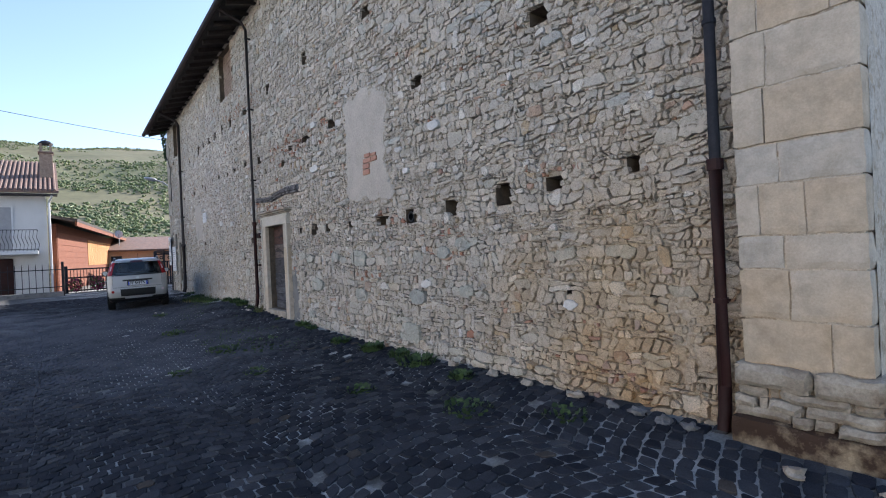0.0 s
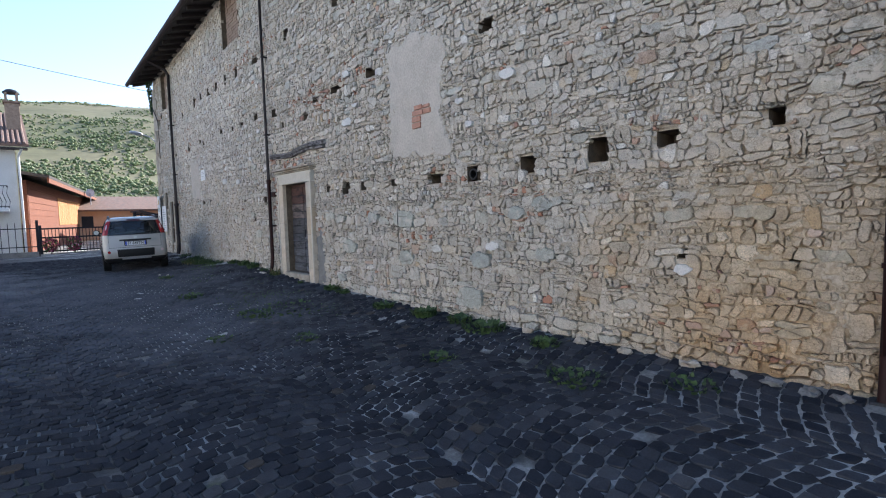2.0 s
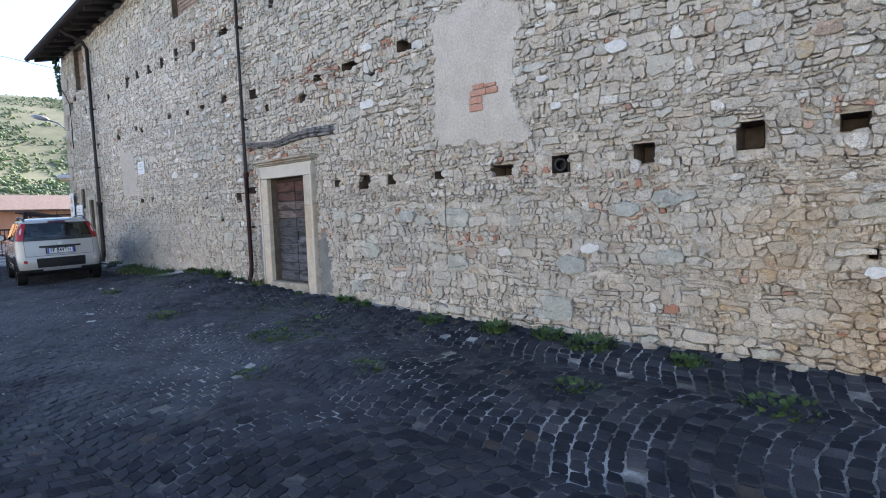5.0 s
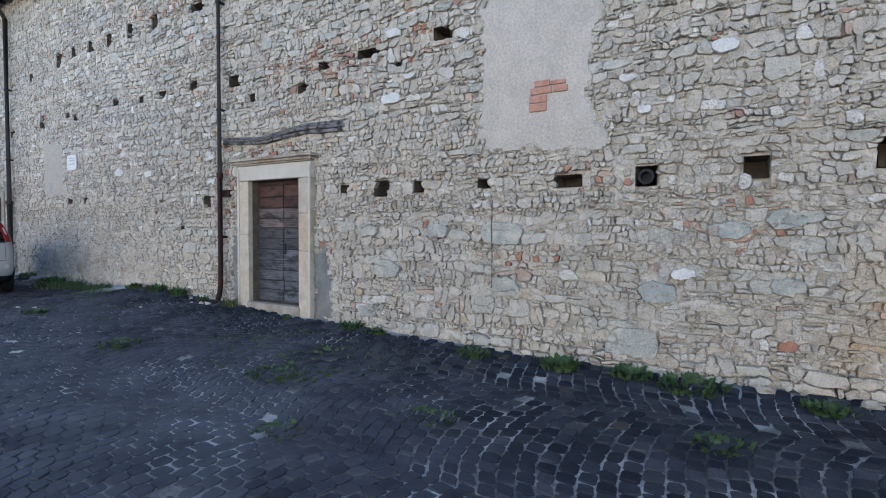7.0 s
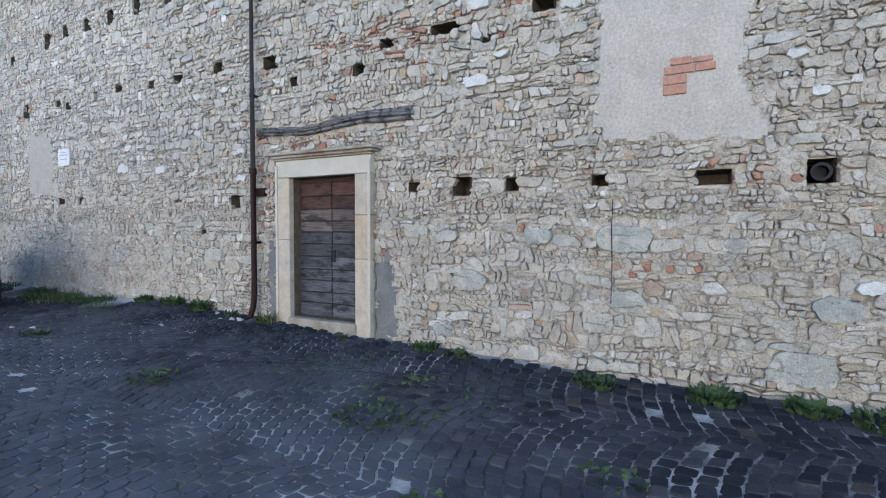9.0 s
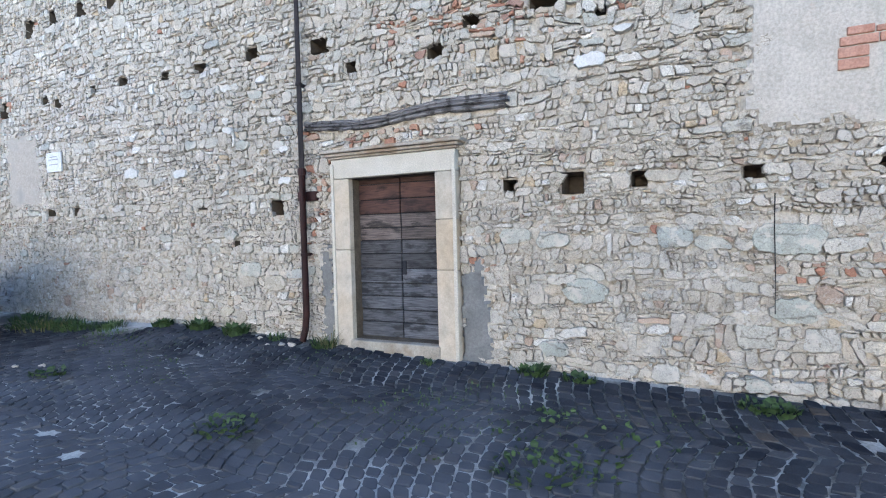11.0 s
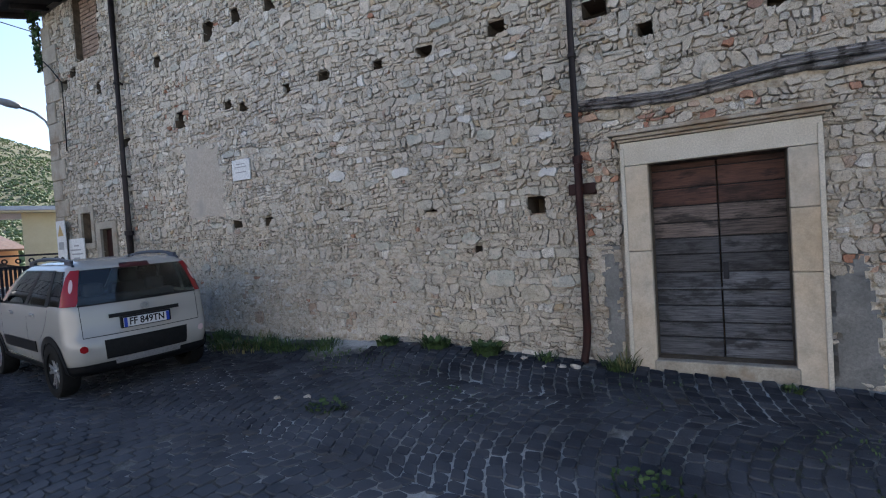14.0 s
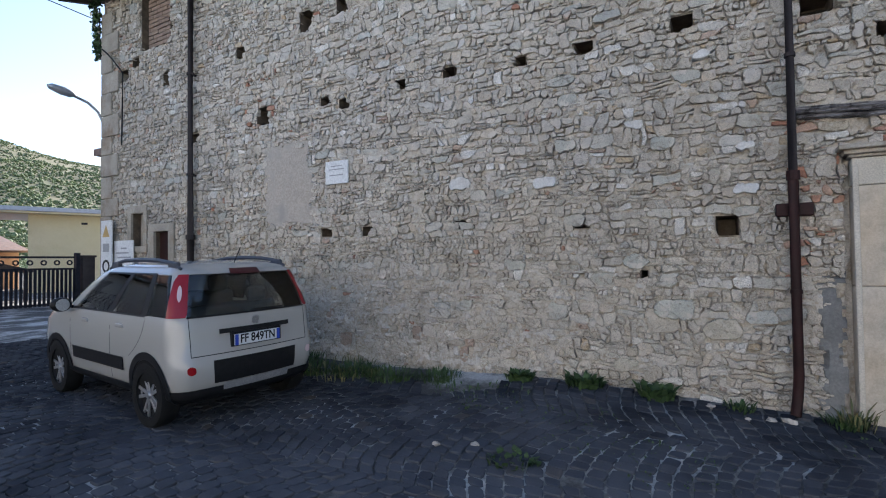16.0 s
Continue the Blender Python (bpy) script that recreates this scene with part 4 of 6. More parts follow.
def church_roof():
    roof = empty("church_roof", pose(0, 0, 0), "dark timber eaves carrying an old clay tile roof", "roof", kind="structure")

    def eave_z(y):
        return 7.62 - 0.049 * y

    ya, yb = FRONT_Y - 0.3, CORNER_Y + 0.5
    ex = 3.28
    rise = 0.30

    def deck(z_off, th, name, mat, x0, x1):
        v = []
        for x in (x0, x1):
            for y in (ya, yb):
                z = eave_z(y) + rise * (x - ex) + z_off
                v += [(x, y, z), (x, y, z + th)]
        f = [(0, 1, 3, 2), (4, 6, 7, 5), (0, 4, 5, 1), (2, 3, 7, 6), (0, 2, 6, 4), (1, 5, 7, 3)]
        return from_data(name, v, f, mat, roof)

    deck(0.0, 0.03, "eave_boards", M_EAVE, ex, 10.0)
    deck(0.034, 0.07, "tile_layer", M_TILE, ex - 0.05, 10.0)
    n = 42
    for k in range(n):
        y = ya + 0.15 + (yb - ya - 0.3) * k / (n - 1)
        bm = bmesh.new()
        vs = []
        for x in (ex + 0.06, WALL_X + 0.05):
            z = eave_z(y) + rise * (x - ex)
            vs += [bm.verts.new((x, yy, zz)) for yy, zz in ((y - 0.04, z - 0.10), (y + 0.04, z - 0.10), (y + 0.04, z - 0.003), (y - 0.04, z - 0.003))]
        for f in ((0, 1, 2, 3), (4, 7, 6, 5), (0, 4, 5, 1), (1, 5, 6, 2), (2, 6, 7, 3), (3, 7, 4, 0)):
            bm.faces.new([vs[i] for i in f])
        part("rafter", bm, M_EAVE, roof)
    # gutter along the edge
    pts = [(ex - 0.08, ya + (yb - ya) * k / 12, eave_z(ya + (yb - ya) * k / 12) + 0.0) for k in range(13)]
    part("gutter", tube(pts, 0.065, 8), M_PIPE, roof, "dark metal gutter")
    # slope on the other side
    v = [(10.0, ya, eave_z(ya) + rise * 6.72), (10.0, yb, eave_z(yb) + rise * 6.72), (16.5, yb, 6.7), (16.5, ya, 7.3)]
    v += [(x, y, z + 0.1) for x, y, z in v]
    from_data("far_slope", v, [(0, 1, 2, 3), (7, 6, 5, 4), (0, 4, 5, 1), (1, 5, 6, 2), (2, 6, 7, 3), (3, 7, 4, 0)], M_TILE, roof)
    return roof


church_roof()


def door():
    d = empty("door_1", pose(0, 0, 0), "closed weathered plank double door in a pale stone frame", "door", kind="structure")
    y0, y1, z0, z1 = DOOR
    fx = WALL_X - 0.07
    sill = part("sill", box((fx - 0.02, y0 - 0.02, z0 - 0.18), (WALL_X + 0.18, y1 + 0.02, z0 - 0.002), 0.015), M_LIMEGREY, d, "worn stone doorstep")
    for name, a, b in (("jamb", y0 - 0.215, y0), ("jamb", y1, y1 + 0.215)):
        cuts = [z0 - 0.25, z0 + 0.72, z0 + 1.2, z1] if a < y0 else [z0 - 0.25, z0 + 0.92, z1]
        for c0, c1 in zip(cuts, cuts[1:]):
            part(name, box((fx, a, c0 + 0.002), (WALL_X + 0.14, b, c1 - 0.002), 0.008), M_LIMEBLOCK, d, "pale limestone jamb block")
        oy = a - 0.0 if a < y0 else b - 0.035
        part("jamb_fillet", box((fx - 0.016, oy, z0 - 0.2), (fx + 0.003, oy + 0.035, z1 + 0.15), 0.006), M_LIME, d)
    part("lintel", box((fx, y0 - 0.215, z1 + 0.002), (WALL_X + 0.14, y1 + 0.215, z1 + 0.20), 0.008), M_LIME, d, "pale limestone lintel")
    for zz, hh, out in ((0.203, 0.022, 0.02), (0.226, 0.03, 0.05), (0.257, 0.035, 0.085)):
        part("cornice", box((fx - out, y0 - 0.215 - out, z1 + zz), (WALL_X + 0.05, y1 + 0.215 + out, z1 + zz + hh), 0.008), M_LIMEGREY, d, "weathered moulded cornice")
    mid = (y0 + y1) / 2 - 0.015
    rng = random.Random(8)
    for a, b in ((y0 + 0.004, mid - 0.004), (mid + 0.004, y1 - 0.004)):
        leaf = part("door_leaf", box((WALL_X + 0.13, a, z0 + 0.003), (WALL_X + 0.16, b, z1 - 0.003)), M_IRON, d, "dark backing of a plank leaf")
        z = z0 + 0.006
        heights = [0.16, 0.13, 0.14, 0.135, 0.15, 0.15, 0.14, 0.13, 0.14, 0.15, 0.16, 0.11]
        for k, h in enumerate(heights):
            top = min(z + h * 1.0, z1 - 0.004)
            j = rng.uniform(-0.006, 0.006)
            part("board", box((WALL_X + 0.105 + j, a + 0.002, z + 0.005), (WALL_X + 0.1295, b - 0.002, top - 0.005), 0.005), M_DOORTOP if k >= 9 else M_DOORLIGHT if k >= 7 else M_DOORDARK if k >= 5 else M_DOORWOOD, leaf)
            z = top
    part("lock_plate", box((WALL_X + 0.088, mid - 0.055, z0 + 0.66), (WALL_X + 0.108, mid - 0.015, z0 + 0.80), 0.004), M_IRON, d, "dark iron lock plate")
    part("drip_bar", box((WALL_X + 0.09, y0 + 0.01, z0 + 0.575), (WALL_X + 0.108, y1 - 0.01, z0 + 0.592), 0.003), M_DOORWOOD, d)


door()


def lintel_beam():
    """The bowed old timber above the door."""
    keys = [(8.64, 3.10, 0.070), (8.85, 3.108, 0.068), (9.1, 3.115, 0.064), (9.36, 3.118, 0.060), (9.62, 3.098, 0.056), (9.9, 3.062, 0.050), (10.16, 3.050, 0.050), (10.45, 3.066, 0.050), (10.7, 3.088, 0.048), (10.9, 3.10, 0.046)]
    bm = bmesh.new()

    def strand(lo, hi, depth, y_from, y_to, seed):
        """One split length of the timber, lo and hi as shares of its height."""
        rings = []
        m = 34
        for k in range(m + 1):
            y = y_from + (y_to - y_from) * k / m
            for (ya, za, ha), (yb, zb, hb) in zip(keys, keys[1:]):
                if ya <= y <= yb + 1e-6:
                    t = (y - ya) / (yb - ya)
                    z, h = za + (zb - za) * t, ha + (hb - ha) * t
                    break
            gape = 0.010 * blob(y * 3.0, seed)
            z0, z1 = z + h * lo + gape + 0.007 * blob(y * 9, seed, 2), z + h * hi + gape + 0.007 * blob(y * 8, seed, 7)
            mid, d = (z0 + z1) / 2, depth + 0.012 * blob(y * 6, seed, 4)
            ring = [(WALL_X + 0.05, z0), (WALL_X - d * 0.75, z0), (WALL_X - d, z0 + (z1 - z0) * 0.25), (WALL_X - d * 0.9, mid), (WALL_X - d * 1.05, z0 + (z1 - z0) * 0.75), (WALL_X - d * 0.7, z1), (WALL_X + 0.05, z1)]
            rings.append([bm.verts.new((x, y, zz)) for x, zz in ring])
        n = len(rings[0])
        for a, b in zip(rings, rings[1:]):
            for k in range(n):
                bm.faces.new((a[k], a[(k + 1) % n], b[(k + 1) % n], b[k]))
        bm.faces.new(rings[0][::-1])
        bm.faces.new(rings[-1])

    strand(-1.0, -0.32, 0.055, 8.68, 10.9, 1.0)
    strand(-0.28, 0.30, 0.075, 8.64, 10.88, 5.0)
    strand(0.34, 1.0, 0.060, 8.66, 10.9, 9.0)
    bmesh.ops.recalc_face_normals(bm, faces=bm.faces)
    tagged(part("timber_beam", bm, M_BEAM), "bowed cracked grey oak beam above the door", "beam", kind="structure")


lintel_beam()


def downpipe(y, z_top, split, low_mat, up_mat, label, r=0.048, kick=0.0, shoe=True):
    p = empty("downpipe", pose(0, y, 0), label, "downpipe")
    x = WALL_X - 0.10
    g = ground_z(x, y)
    if z_top < 7.2 and split > 0:
        top_pts = [(x, 0, split), (x, 0, z_top - 0.35), (x - 0.08, 0, z_top - 0.2), (3.24, 0, z_top)]
    else:
        top_pts = [(x, 0, split), (x, 0, z_top)]
    part("upper_pipe", tube(top_pts, r, 12), up_mat, p, smooth=True)
    low = [(x, 0, split), (x, 0, g + 0.3), (x - 0.01, kick * 0.4, g + 0.14), (x - 0.04, kick, g + 0.015)]
    part("lower_pipe", tube(low, r * 1.2, 12), low_mat, p, "rust-red lower length", smooth=True)
    part("collar", tube([(x, 0, split - 0.04), (x, 0, split + 0.03)], r * 1.5, 12), low_mat, p)
    z = split + 0.9
    while z < z_top - 0.5:
        part("bracket", tube([(x, 0, z), (x, 0, z + 0.03)], r * 1.25, 12), up_mat, p)
        part("bracket_arm", box((x + r, -0.012, z), (WALL_X + 0.03, 0.012, z + 0.03)), up_mat, p)
        z += 1.5
    z = split - 0.9
    while z > g + 0.3:
        part("bracket_arm", box((x + r, -0.012, z), (WALL_X + 0.03, 0.012, z + 0.03)), low_mat, p)
        part("bracket", tube([(x, 0, z), (x, 0, z + 0.03)], r * 1.35, 12), low_mat, p)
        z -= 0.9
    return p


downpipe(1.62, 7.5, 2.38, M_RUST, M_IRON, "downpipe with rust-red cast-iron foot beside the pilaster", 0.034, 0.0)
downpipe(10.91, 7.05, 2.62, M_RUST, M_PIPE, "dark downpipe with rust-red foot beside the plank door", 0.030, 0.03)
downpipe(18.20, 6.66, 2.4, M_PIPE, M_PIPE, "dark brown downpipe near the rear corner", 0.045, 0.0)


def wall_details():
    plaque = empty("wall_plaque", pose(0, 0, 0), "small white marble plaque fixed to the rubble wall", "plaque")
    part("tablet", box((WALL_X - 0.055, 15.27, 2.95), (WALL_X - 0.03, 15.62, 3.23), 0.004), M_MARBLE, plaque)
    for z, a, b in ((3.16, 15.36, 15.53), (3.12, 15.33, 15.56), (3.05, 15.34, 15.55)):
        part("inscription", box((WALL_X - 0.057, a, z), (WALL_X - 0.0545, b, z + 0.012)), M_GREYTXT, plaque, "faint grey inscription line")
    for y in (15.33, 15.56):
        part("fixing", box((WALL_X - 0.031, y - 0.02, 3.05), (WALL_X + 0.03, y + 0.02, 3.1)), M_IRON, plaque)
    # brick jambs and infill of the high windows
    for name, (y0, y1, z0, z1) in (("window_1", WIN_HIGH), ("window_2", WIN_END)):
        w = empty(name, pose(0, 0, 0), "tall walled-up window with worn brick courses", "window", kind="structure")
        z = z0 + 0.01
        while z < z1 - 0.06:
            off = random.Random(int(z * 100)).uniform(0, 0.2)
            y = y0 + 0.005
            first = True
            while y < y1 - 0.03:
                e = min(y + (off + 0.08 if first else 0.26), y1 - 0.005)
                part("brick", box((WALL_X + 0.10 + 0.012 * blob(y * 9, z * 9), y, z), (WALL_X + 0.29, e - 0.012, z + 0.055)), M_BRICKOLD, w)
                y = e
                first = False
            z += 0.068
    small = empty("window_3", pose(0, 0, 0), "narrow blocked window with a grey stone surround", "window", kind="structure")
    y0, y1, z0, z1 = WIN_SMALL
    part("blocking", box((WALL_X + 0.12, y0, z0), (WALL_X + 0.21, y1, z1)), M_LIMEGREY, small)
    for lo, hi in (((y0 - 0.1, z0), (y0, z1)), ((y1, z0), (y1 + 0.1, z1)), ((y0 - 0.1, z1), (y1 + 0.1, z1 + 0.12)), ((y0 - 0.1, z0 - 0.1), (y1 + 0.1, z0))):
        part("surround", box((WALL_X - 0.04, lo[0], lo[1]), (WALL_X + 0.05, hi[0], hi[1]), 0.006), M_LIMEGREY, small)
    red = empty("door_2", pose(0, 0, 0), "small closed dark-red wooden door in a grey surround", "door", kind="structure")
    y0, y1, z0, z1 = DOOR_SMALL
    part("door_leaf", box((WALL_X + 0.06, y0 + 0.005, z0), (WALL_X + 0.1, y1 - 0.005, z1 - 0.01), 0.004), M_RUST, red)
    for lo, hi in (((y0 - 0.14, z0 - 0.5), (y0, z1)), ((y1, z0 - 0.5), (y1 + 0.14, z1)), ((y0 - 0.14, z1), (y1 + 0.14, z1 + 0.12))):
        part("surround", box((WALL_X - 0.045, lo[0], lo[1]), (WALL_X + 0.05, hi[0], hi[1]), 0.006), M_LIMEGREY, red)
    # quoins of the rear corner
    rng = random.Random(4)
    z = 0.5
    quoins = empty("corner_quoins", pose(0, 0, 0), "grey dressed quoins at the rear corner of the church", "quoins", kind="structure")
    k = 0
    while z < wall_top(CORNER_Y) - 0.4:
        h = rng.uniform(0.28, 0.4)
        w = 0.5 if k % 2 else 0.3
        part("quoin", box((WALL_X - 0.042 + rng.uniform(-0.006, 0.006), CORNER_Y - w, z + 0.004), (WALL_X + 0.3, CORNER_Y + 0.03, z + h - 0.004), 0.014), M_LIMEGREY, quoins)
        z += h
        k += 1
    # signs at the far corner
    s = empty("information_sign", pose(WALL_X - 0.08, 20.02, 0), "white notice board with grey print on the church wall", "sign")
    part("board", box((0, -0.30, 1.55), (0.02, 0.26, 2.4), 0.003), M_WHITE, s)
    for k in range(9):
        part("print_line", box((-0.003, -0.24 + 0.06 * (k % 3), 1.66 + 0.075 * k), (-0.0005, 0.05 + 0.05 * (k % 4), 1.685 + 0.075 * k)), M_GREYTXT, s)
    part("bracket", box((0.02, -0.03, 1.8), (0.12, 0.03, 2.2)), M_IRON, s)
    t = empty("street_sign", pose(WALL_X - 0.14, 20.40, 0), "tall narrow white sign with ochre triangle on a post", "sign")
    part("board", box((0, -0.16, 1.75), (0.02, 0.16, 2.75), 0.003), M_WHITE, t)
    tri = bmesh.new()
    a = [tri.verts.new(p) for p in ((-0.004, -0.11, 2.47), (-0.004, 0.11, 2.47), (-0.004, 0.0, 2.68))]
    tri.faces.new(a)
    part("triangle", tri, M_OCHRE, t)
    part("letter_bar", box((-0.004, -0.09, 2.22), (-0.0005, 0.09, 2.36)), M_GREYTXT, t)
    part("ring", lathe([(-0.004, 0.07), (-0.004, 0.11), (-0.001, 0.11), (-0.001, 0.07), (-0.004, 0.07)], "x", 20, (0, 0, 1.98)), M_BLACK, t)
    part("post", tube([(0.05, 0, ground_z(3.7, 20.4)), (0.05, 0, 2.7)], 0.025, 8), M_IRON, t)
    # cable on the wall near the rear corner
    c = tube([(WALL_X - 0.07, 20.7 - 0.16 * k, 5.75 - 0.13 * k + 0.02 * math.sin(k)) for k in range(5)] + [(WALL_X - 0.06, 20.08, 4.6), (WALL_X - 0.06, 20.1, 4.0)], 0.012, 6)
    tagged(part("wall_cable", c, M_BLACK), "thin black cable sagging down the rubble wall", "cable")
    hb = empty("hinge_block", pose(0, 10.9, 0), "rusty iron bracket plate behind the downpipe", "bracket")
    part("plate", box((WALL_X - 0.05, -0.12, 2.31), (WALL_X + 0.02, 0.12, 2.41), 0.008), M_RUST, hb)


wall_details()


def wall_fittings():
    wire = tube([(WALL_X - 0.045, 6.67, 2.16), (WALL_X - 0.05, 6.675, 1.9), (WALL_X - 0.045, 6.668, 1.6), (WALL_X - 0.048, 6.672, 1.28)], 0.0045, 5)
    tagged(part("hanging_wire", wire, M_BLACK), "thin dark wire hanging straight down the rubble wall", "wire")
    end = lathe([(-0.02, 0.045), (-0.02, 0.066), (0.2, 0.066), (0.2, 0.045), (-0.02, 0.045)], "x", 18, (WALL_X + 0.03, 5.25, 2.325))
    # Black disc across the bore stands in for the shade inside it.
    end.faces.new([end.verts.new((WALL_X + 0.1, 5.25 + 0.046 * math.cos(k * math.pi / 6), 2.325 + 0.046 * math.sin(k * math.pi / 6))) for k in range(12)])
    tagged(part("drain_pipe", end, M_BLACK, smooth=True), "black plastic pipe end set in a putlog hole", "pipe")


wall_fittings()


def street_lamp():
    l = empty("street_lamp", pose(0, 0, 0), "grey street lamp on a curved arm behind the church corner", "street lamp")
    x, y = WALL_X + 0.1, CORNER_Y + 0.16
    part("arm", tube([(x, y, 3.85), (x, y, 4.32), (x - 0.03, y, 4.52), (x - 0.12, y, 4.70), (x - 0.28, y, 4.82), (x - 0.50, y, 4.88)], 0.024, 10), M_LAMPGREY, l, smooth=True)
    part("wall_plate", box((x - 0.05, CORNER_Y + 0.0, 3.8), (x + 0.05, y, 4.05)), M_LAMPGREY, l)
    head = lathe([(0.0, 0.02), (0.06, 0.08), (0.25, 0.11), (0.42, 0.09), (0.5, 0.02)], "x", 16)
    bmesh.ops.transform(head, matrix=pose(x - 0.88, y, 4.95, 0, 9, 0) @ Matrix.Diagonal((0.84, 1.0, 0.62, 1)), verts=head.verts)
    part("lamp_head", head, M_LAMPGREY, l, smooth=True)
    return l


street_lamp()


# ---- houses, fences and hills ----
def far_things():
    gy = ground_z(0, 31)
    h = empty("house", pose(0, 0, 0), "white plastered two-storey house with clay tile roof", "house")
    part("wall", box((-9, 31, 0.2), (0.25, 40, 5.45)), M_WHITEWALL, h)
    # Yellow strip stands in for sunlight on the house's side edge.
    part("sunlit_edge_strip", box((0.252, 31.02, 0.2), (0.29, 31.3, 5.2)), M_YELLOW, h)
    roof = part("roof", box((-9.5, 0, 0), (0.75, 7.0, 0.12)), M_TILE, h, "clay tile roof")
    roof.matrix_basis = pose(0, 30.4, 5.40, 20)
    pan = part("eave_board", box((-9.5, 30.42, 5.30), (0.7, 30.98, 5.37)), M_EAVE, h)
    rows = 56
    for k in range(rows):
        x = -9.3 + 9.9 * k / (rows - 1)
        b = tube([(x, 30.36, 5.55), (x, 36.8, 7.9)], 0.055, 6)
        part("roof_tile", b, M_TILE, h)
    for x in (-1.9, -5.2):
        win = part("window", box((x, 30.96, 2.75), (x + 0.85, 30.995, 4.75)), M_GREYTXT, h, "tall grey balcony door")
        part("frame", box((x - 0.06, 30.94, 2.75), (x, 30.99, 4.8)), M_WHITE, win)
        part("frame", box((x + 0.85, 30.94, 2.75), (x + 0.91, 30.99, 4.8)), M_WHITE, win)
    door_low = part("door", box((-1.85, 30.95, 0.5), (-1.05, 30.995, 2.35)), M_RUST, h, "dark red ground-floor door")
    part("chimney", box((0.05, 32.9, 5.9), (0.60, 33.5, 7.75), 0.02), M_BRICKOLD, h, "brick chimney")
    part("chimney_cap", box((0.0, 32.84, 7.75), (0.65, 33.56, 7.84), 0.02), M_TILE, h)
    for x in (0.07, 0.48):
        part("chimney_post", box((x, 32.92, 7.84), (x + 0.1, 33.48, 8.25)), M_BRICKOLD, h)
    part("chimney_hood", lathe([(8.25, 0.0), (8.25, 0.33), (8.31, 0.33), (8.42, 0.2), (8.48, 0.01)], "z", 14, (0.33, 33.2, 0)), M_IRON, h, "dark rounded chimney hood")
    bal = part("balcony", box((-4.2, 30.0, 2.5), (-0.1, 30.99, 2.66), 0.02), M_WHITE, h, "balcony slab with wrought-iron railing")
    for x in [-4.15 + 0.135 * k for k in range(31)]:
        part("baluster", tube([(x, 30.05, 2.66), (x + 0.05, 30.05, 2.95), (x - 0.05, 30.05, 3.3), (x, 30.05, 3.62)], 0.014, 5), M_IRON, bal)
    for z in (2.72, 3.62):
        part("rail", box((-4.2, 30.03, z), (-0.1, 30.07, z + 0.03)), M_IRON, bal)
        part("rail", box((-0.14, 30.07, z), (-0.1, 30.95, z + 0.03)), M_IRON, bal)
    part("gutter_pipe", tube([(0.5, 30.45, 5.35), (0.36, 30.9, 5.0), (0.36, 30.9, 0.4)], 0.05, 8), M_WHITE, h)

    # garden fence on a low kerb
    f = empty("garden_fence", pose(0, 29.3, ground_z(0, 29.3)), "dark iron garden fence on a low concrete kerb", "fence")
    part("kerb", box((-8, -0.12, -0.1), (0.75, 0.12, 0.22), 0.02), M_CEMENT, f)
    for k in range(36):
        x = -7.9 + 0.24 * k
        part("picket", tube([(x, 0, 0.22), (x, 0, 1.42), (x, 0, 1.52)], [0.014, 0.014, 0.004], 5), M_IRON, f)
    for z in (0.42, 1.22):
        part("rail", box((-8, -0.015, z), (0.75, 0.015, z + 0.04)), M_IRON, f)
    for x in (-3.5, 0.7):
        part("post", box((x, -0.05, 0.0), (x + 0.1, 0.05, 1.6), 0.01), M_IRON, f)

    # wooden cabin along the street
    c = empty("wooden_cabin", pose(0.62, 33.4, 0.3, 0, 0, -11) @ Matrix.Diagonal((1, 1, 1.2, 1)), "red-brown timber cabin with a wide sloping roof", "cabin")
    part("wall", box((-5, 0, 0), (0, 26, 3.2)), M_CABIN, c)
    # Sunlit part of the wall, its sunlight put into the boards' lighter colour.
    for k in range(60):
        y = 8.9 + 0.28 * k
        if y > 25.6:
            break
        part("board", box((0.004, y, 1.3), (0.03, y + 0.2, 2.75)), M_SUNLITWOOD, c)
    for k in range(11):
        part("board", box((0.004, 0.05, 0.05 + 0.28 * k), (0.02, 8.7, 0.30 + 0.28 * k)), M_CABIN, c)
    part("roof", box((-5.4, -0.5, 0), (1.0, 26.5, 0.12)), M_EAVE, c).matrix_basis = pose(0, 0, 3.4, 0, 9, 0)
    part("fascia", box((0.9, -0.5, 3.06), (0.98, 26.5, 3.3)), M_CABIN, c)
    part("end_wall", box((-5, -0.06, 0), (0, -0.004, 3.15)), M_CABIN, c)
    d = empty("satellite_dish", pose(4.6, 47, 3.3), "white satellite dish on a short mast", "satellite dish")
    part("dish", lathe([(0.07, 0.0), (0.04, 0.2), (0.0, 0.3)], "x", 18, (0, 0, 0.9)), M_WHITE, d).matrix_basis = pose(0, 0, 0, 0, 0, 60)
    part("mast", tube([(0, 0, 0), (0, 0, 0.9)], 0.03, 6), M_LAMPGREY, d)

    # gate and fence at the end of the street
    for name, x0, x1, yy, ht, lab in (("street_gate", 0.95, 4.4, 31.2, 1.15, "dark iron gate with red flowers behind"), ("iron_gate", 5.0, 8.6, 32.2, 1.75, "dark iron driveway gate with a scroll band on top")):
        g = empty(name, pose(0, yy, ground_z((x0 + x1) / 2, yy)), lab, "gate")
        n = int((x1 - x0) / 0.13)
        for k in range(n + 1):
            x = x0 + (x1 - x0) * k / n
            w = 0.042 if name == "iron_gate" else 0.014
            part("bar", box((x - w, -0.014, 0.05), (x + w, 0.014, ht - 0.4 if name == "iron_gate" else ht)), M_IRON, g)
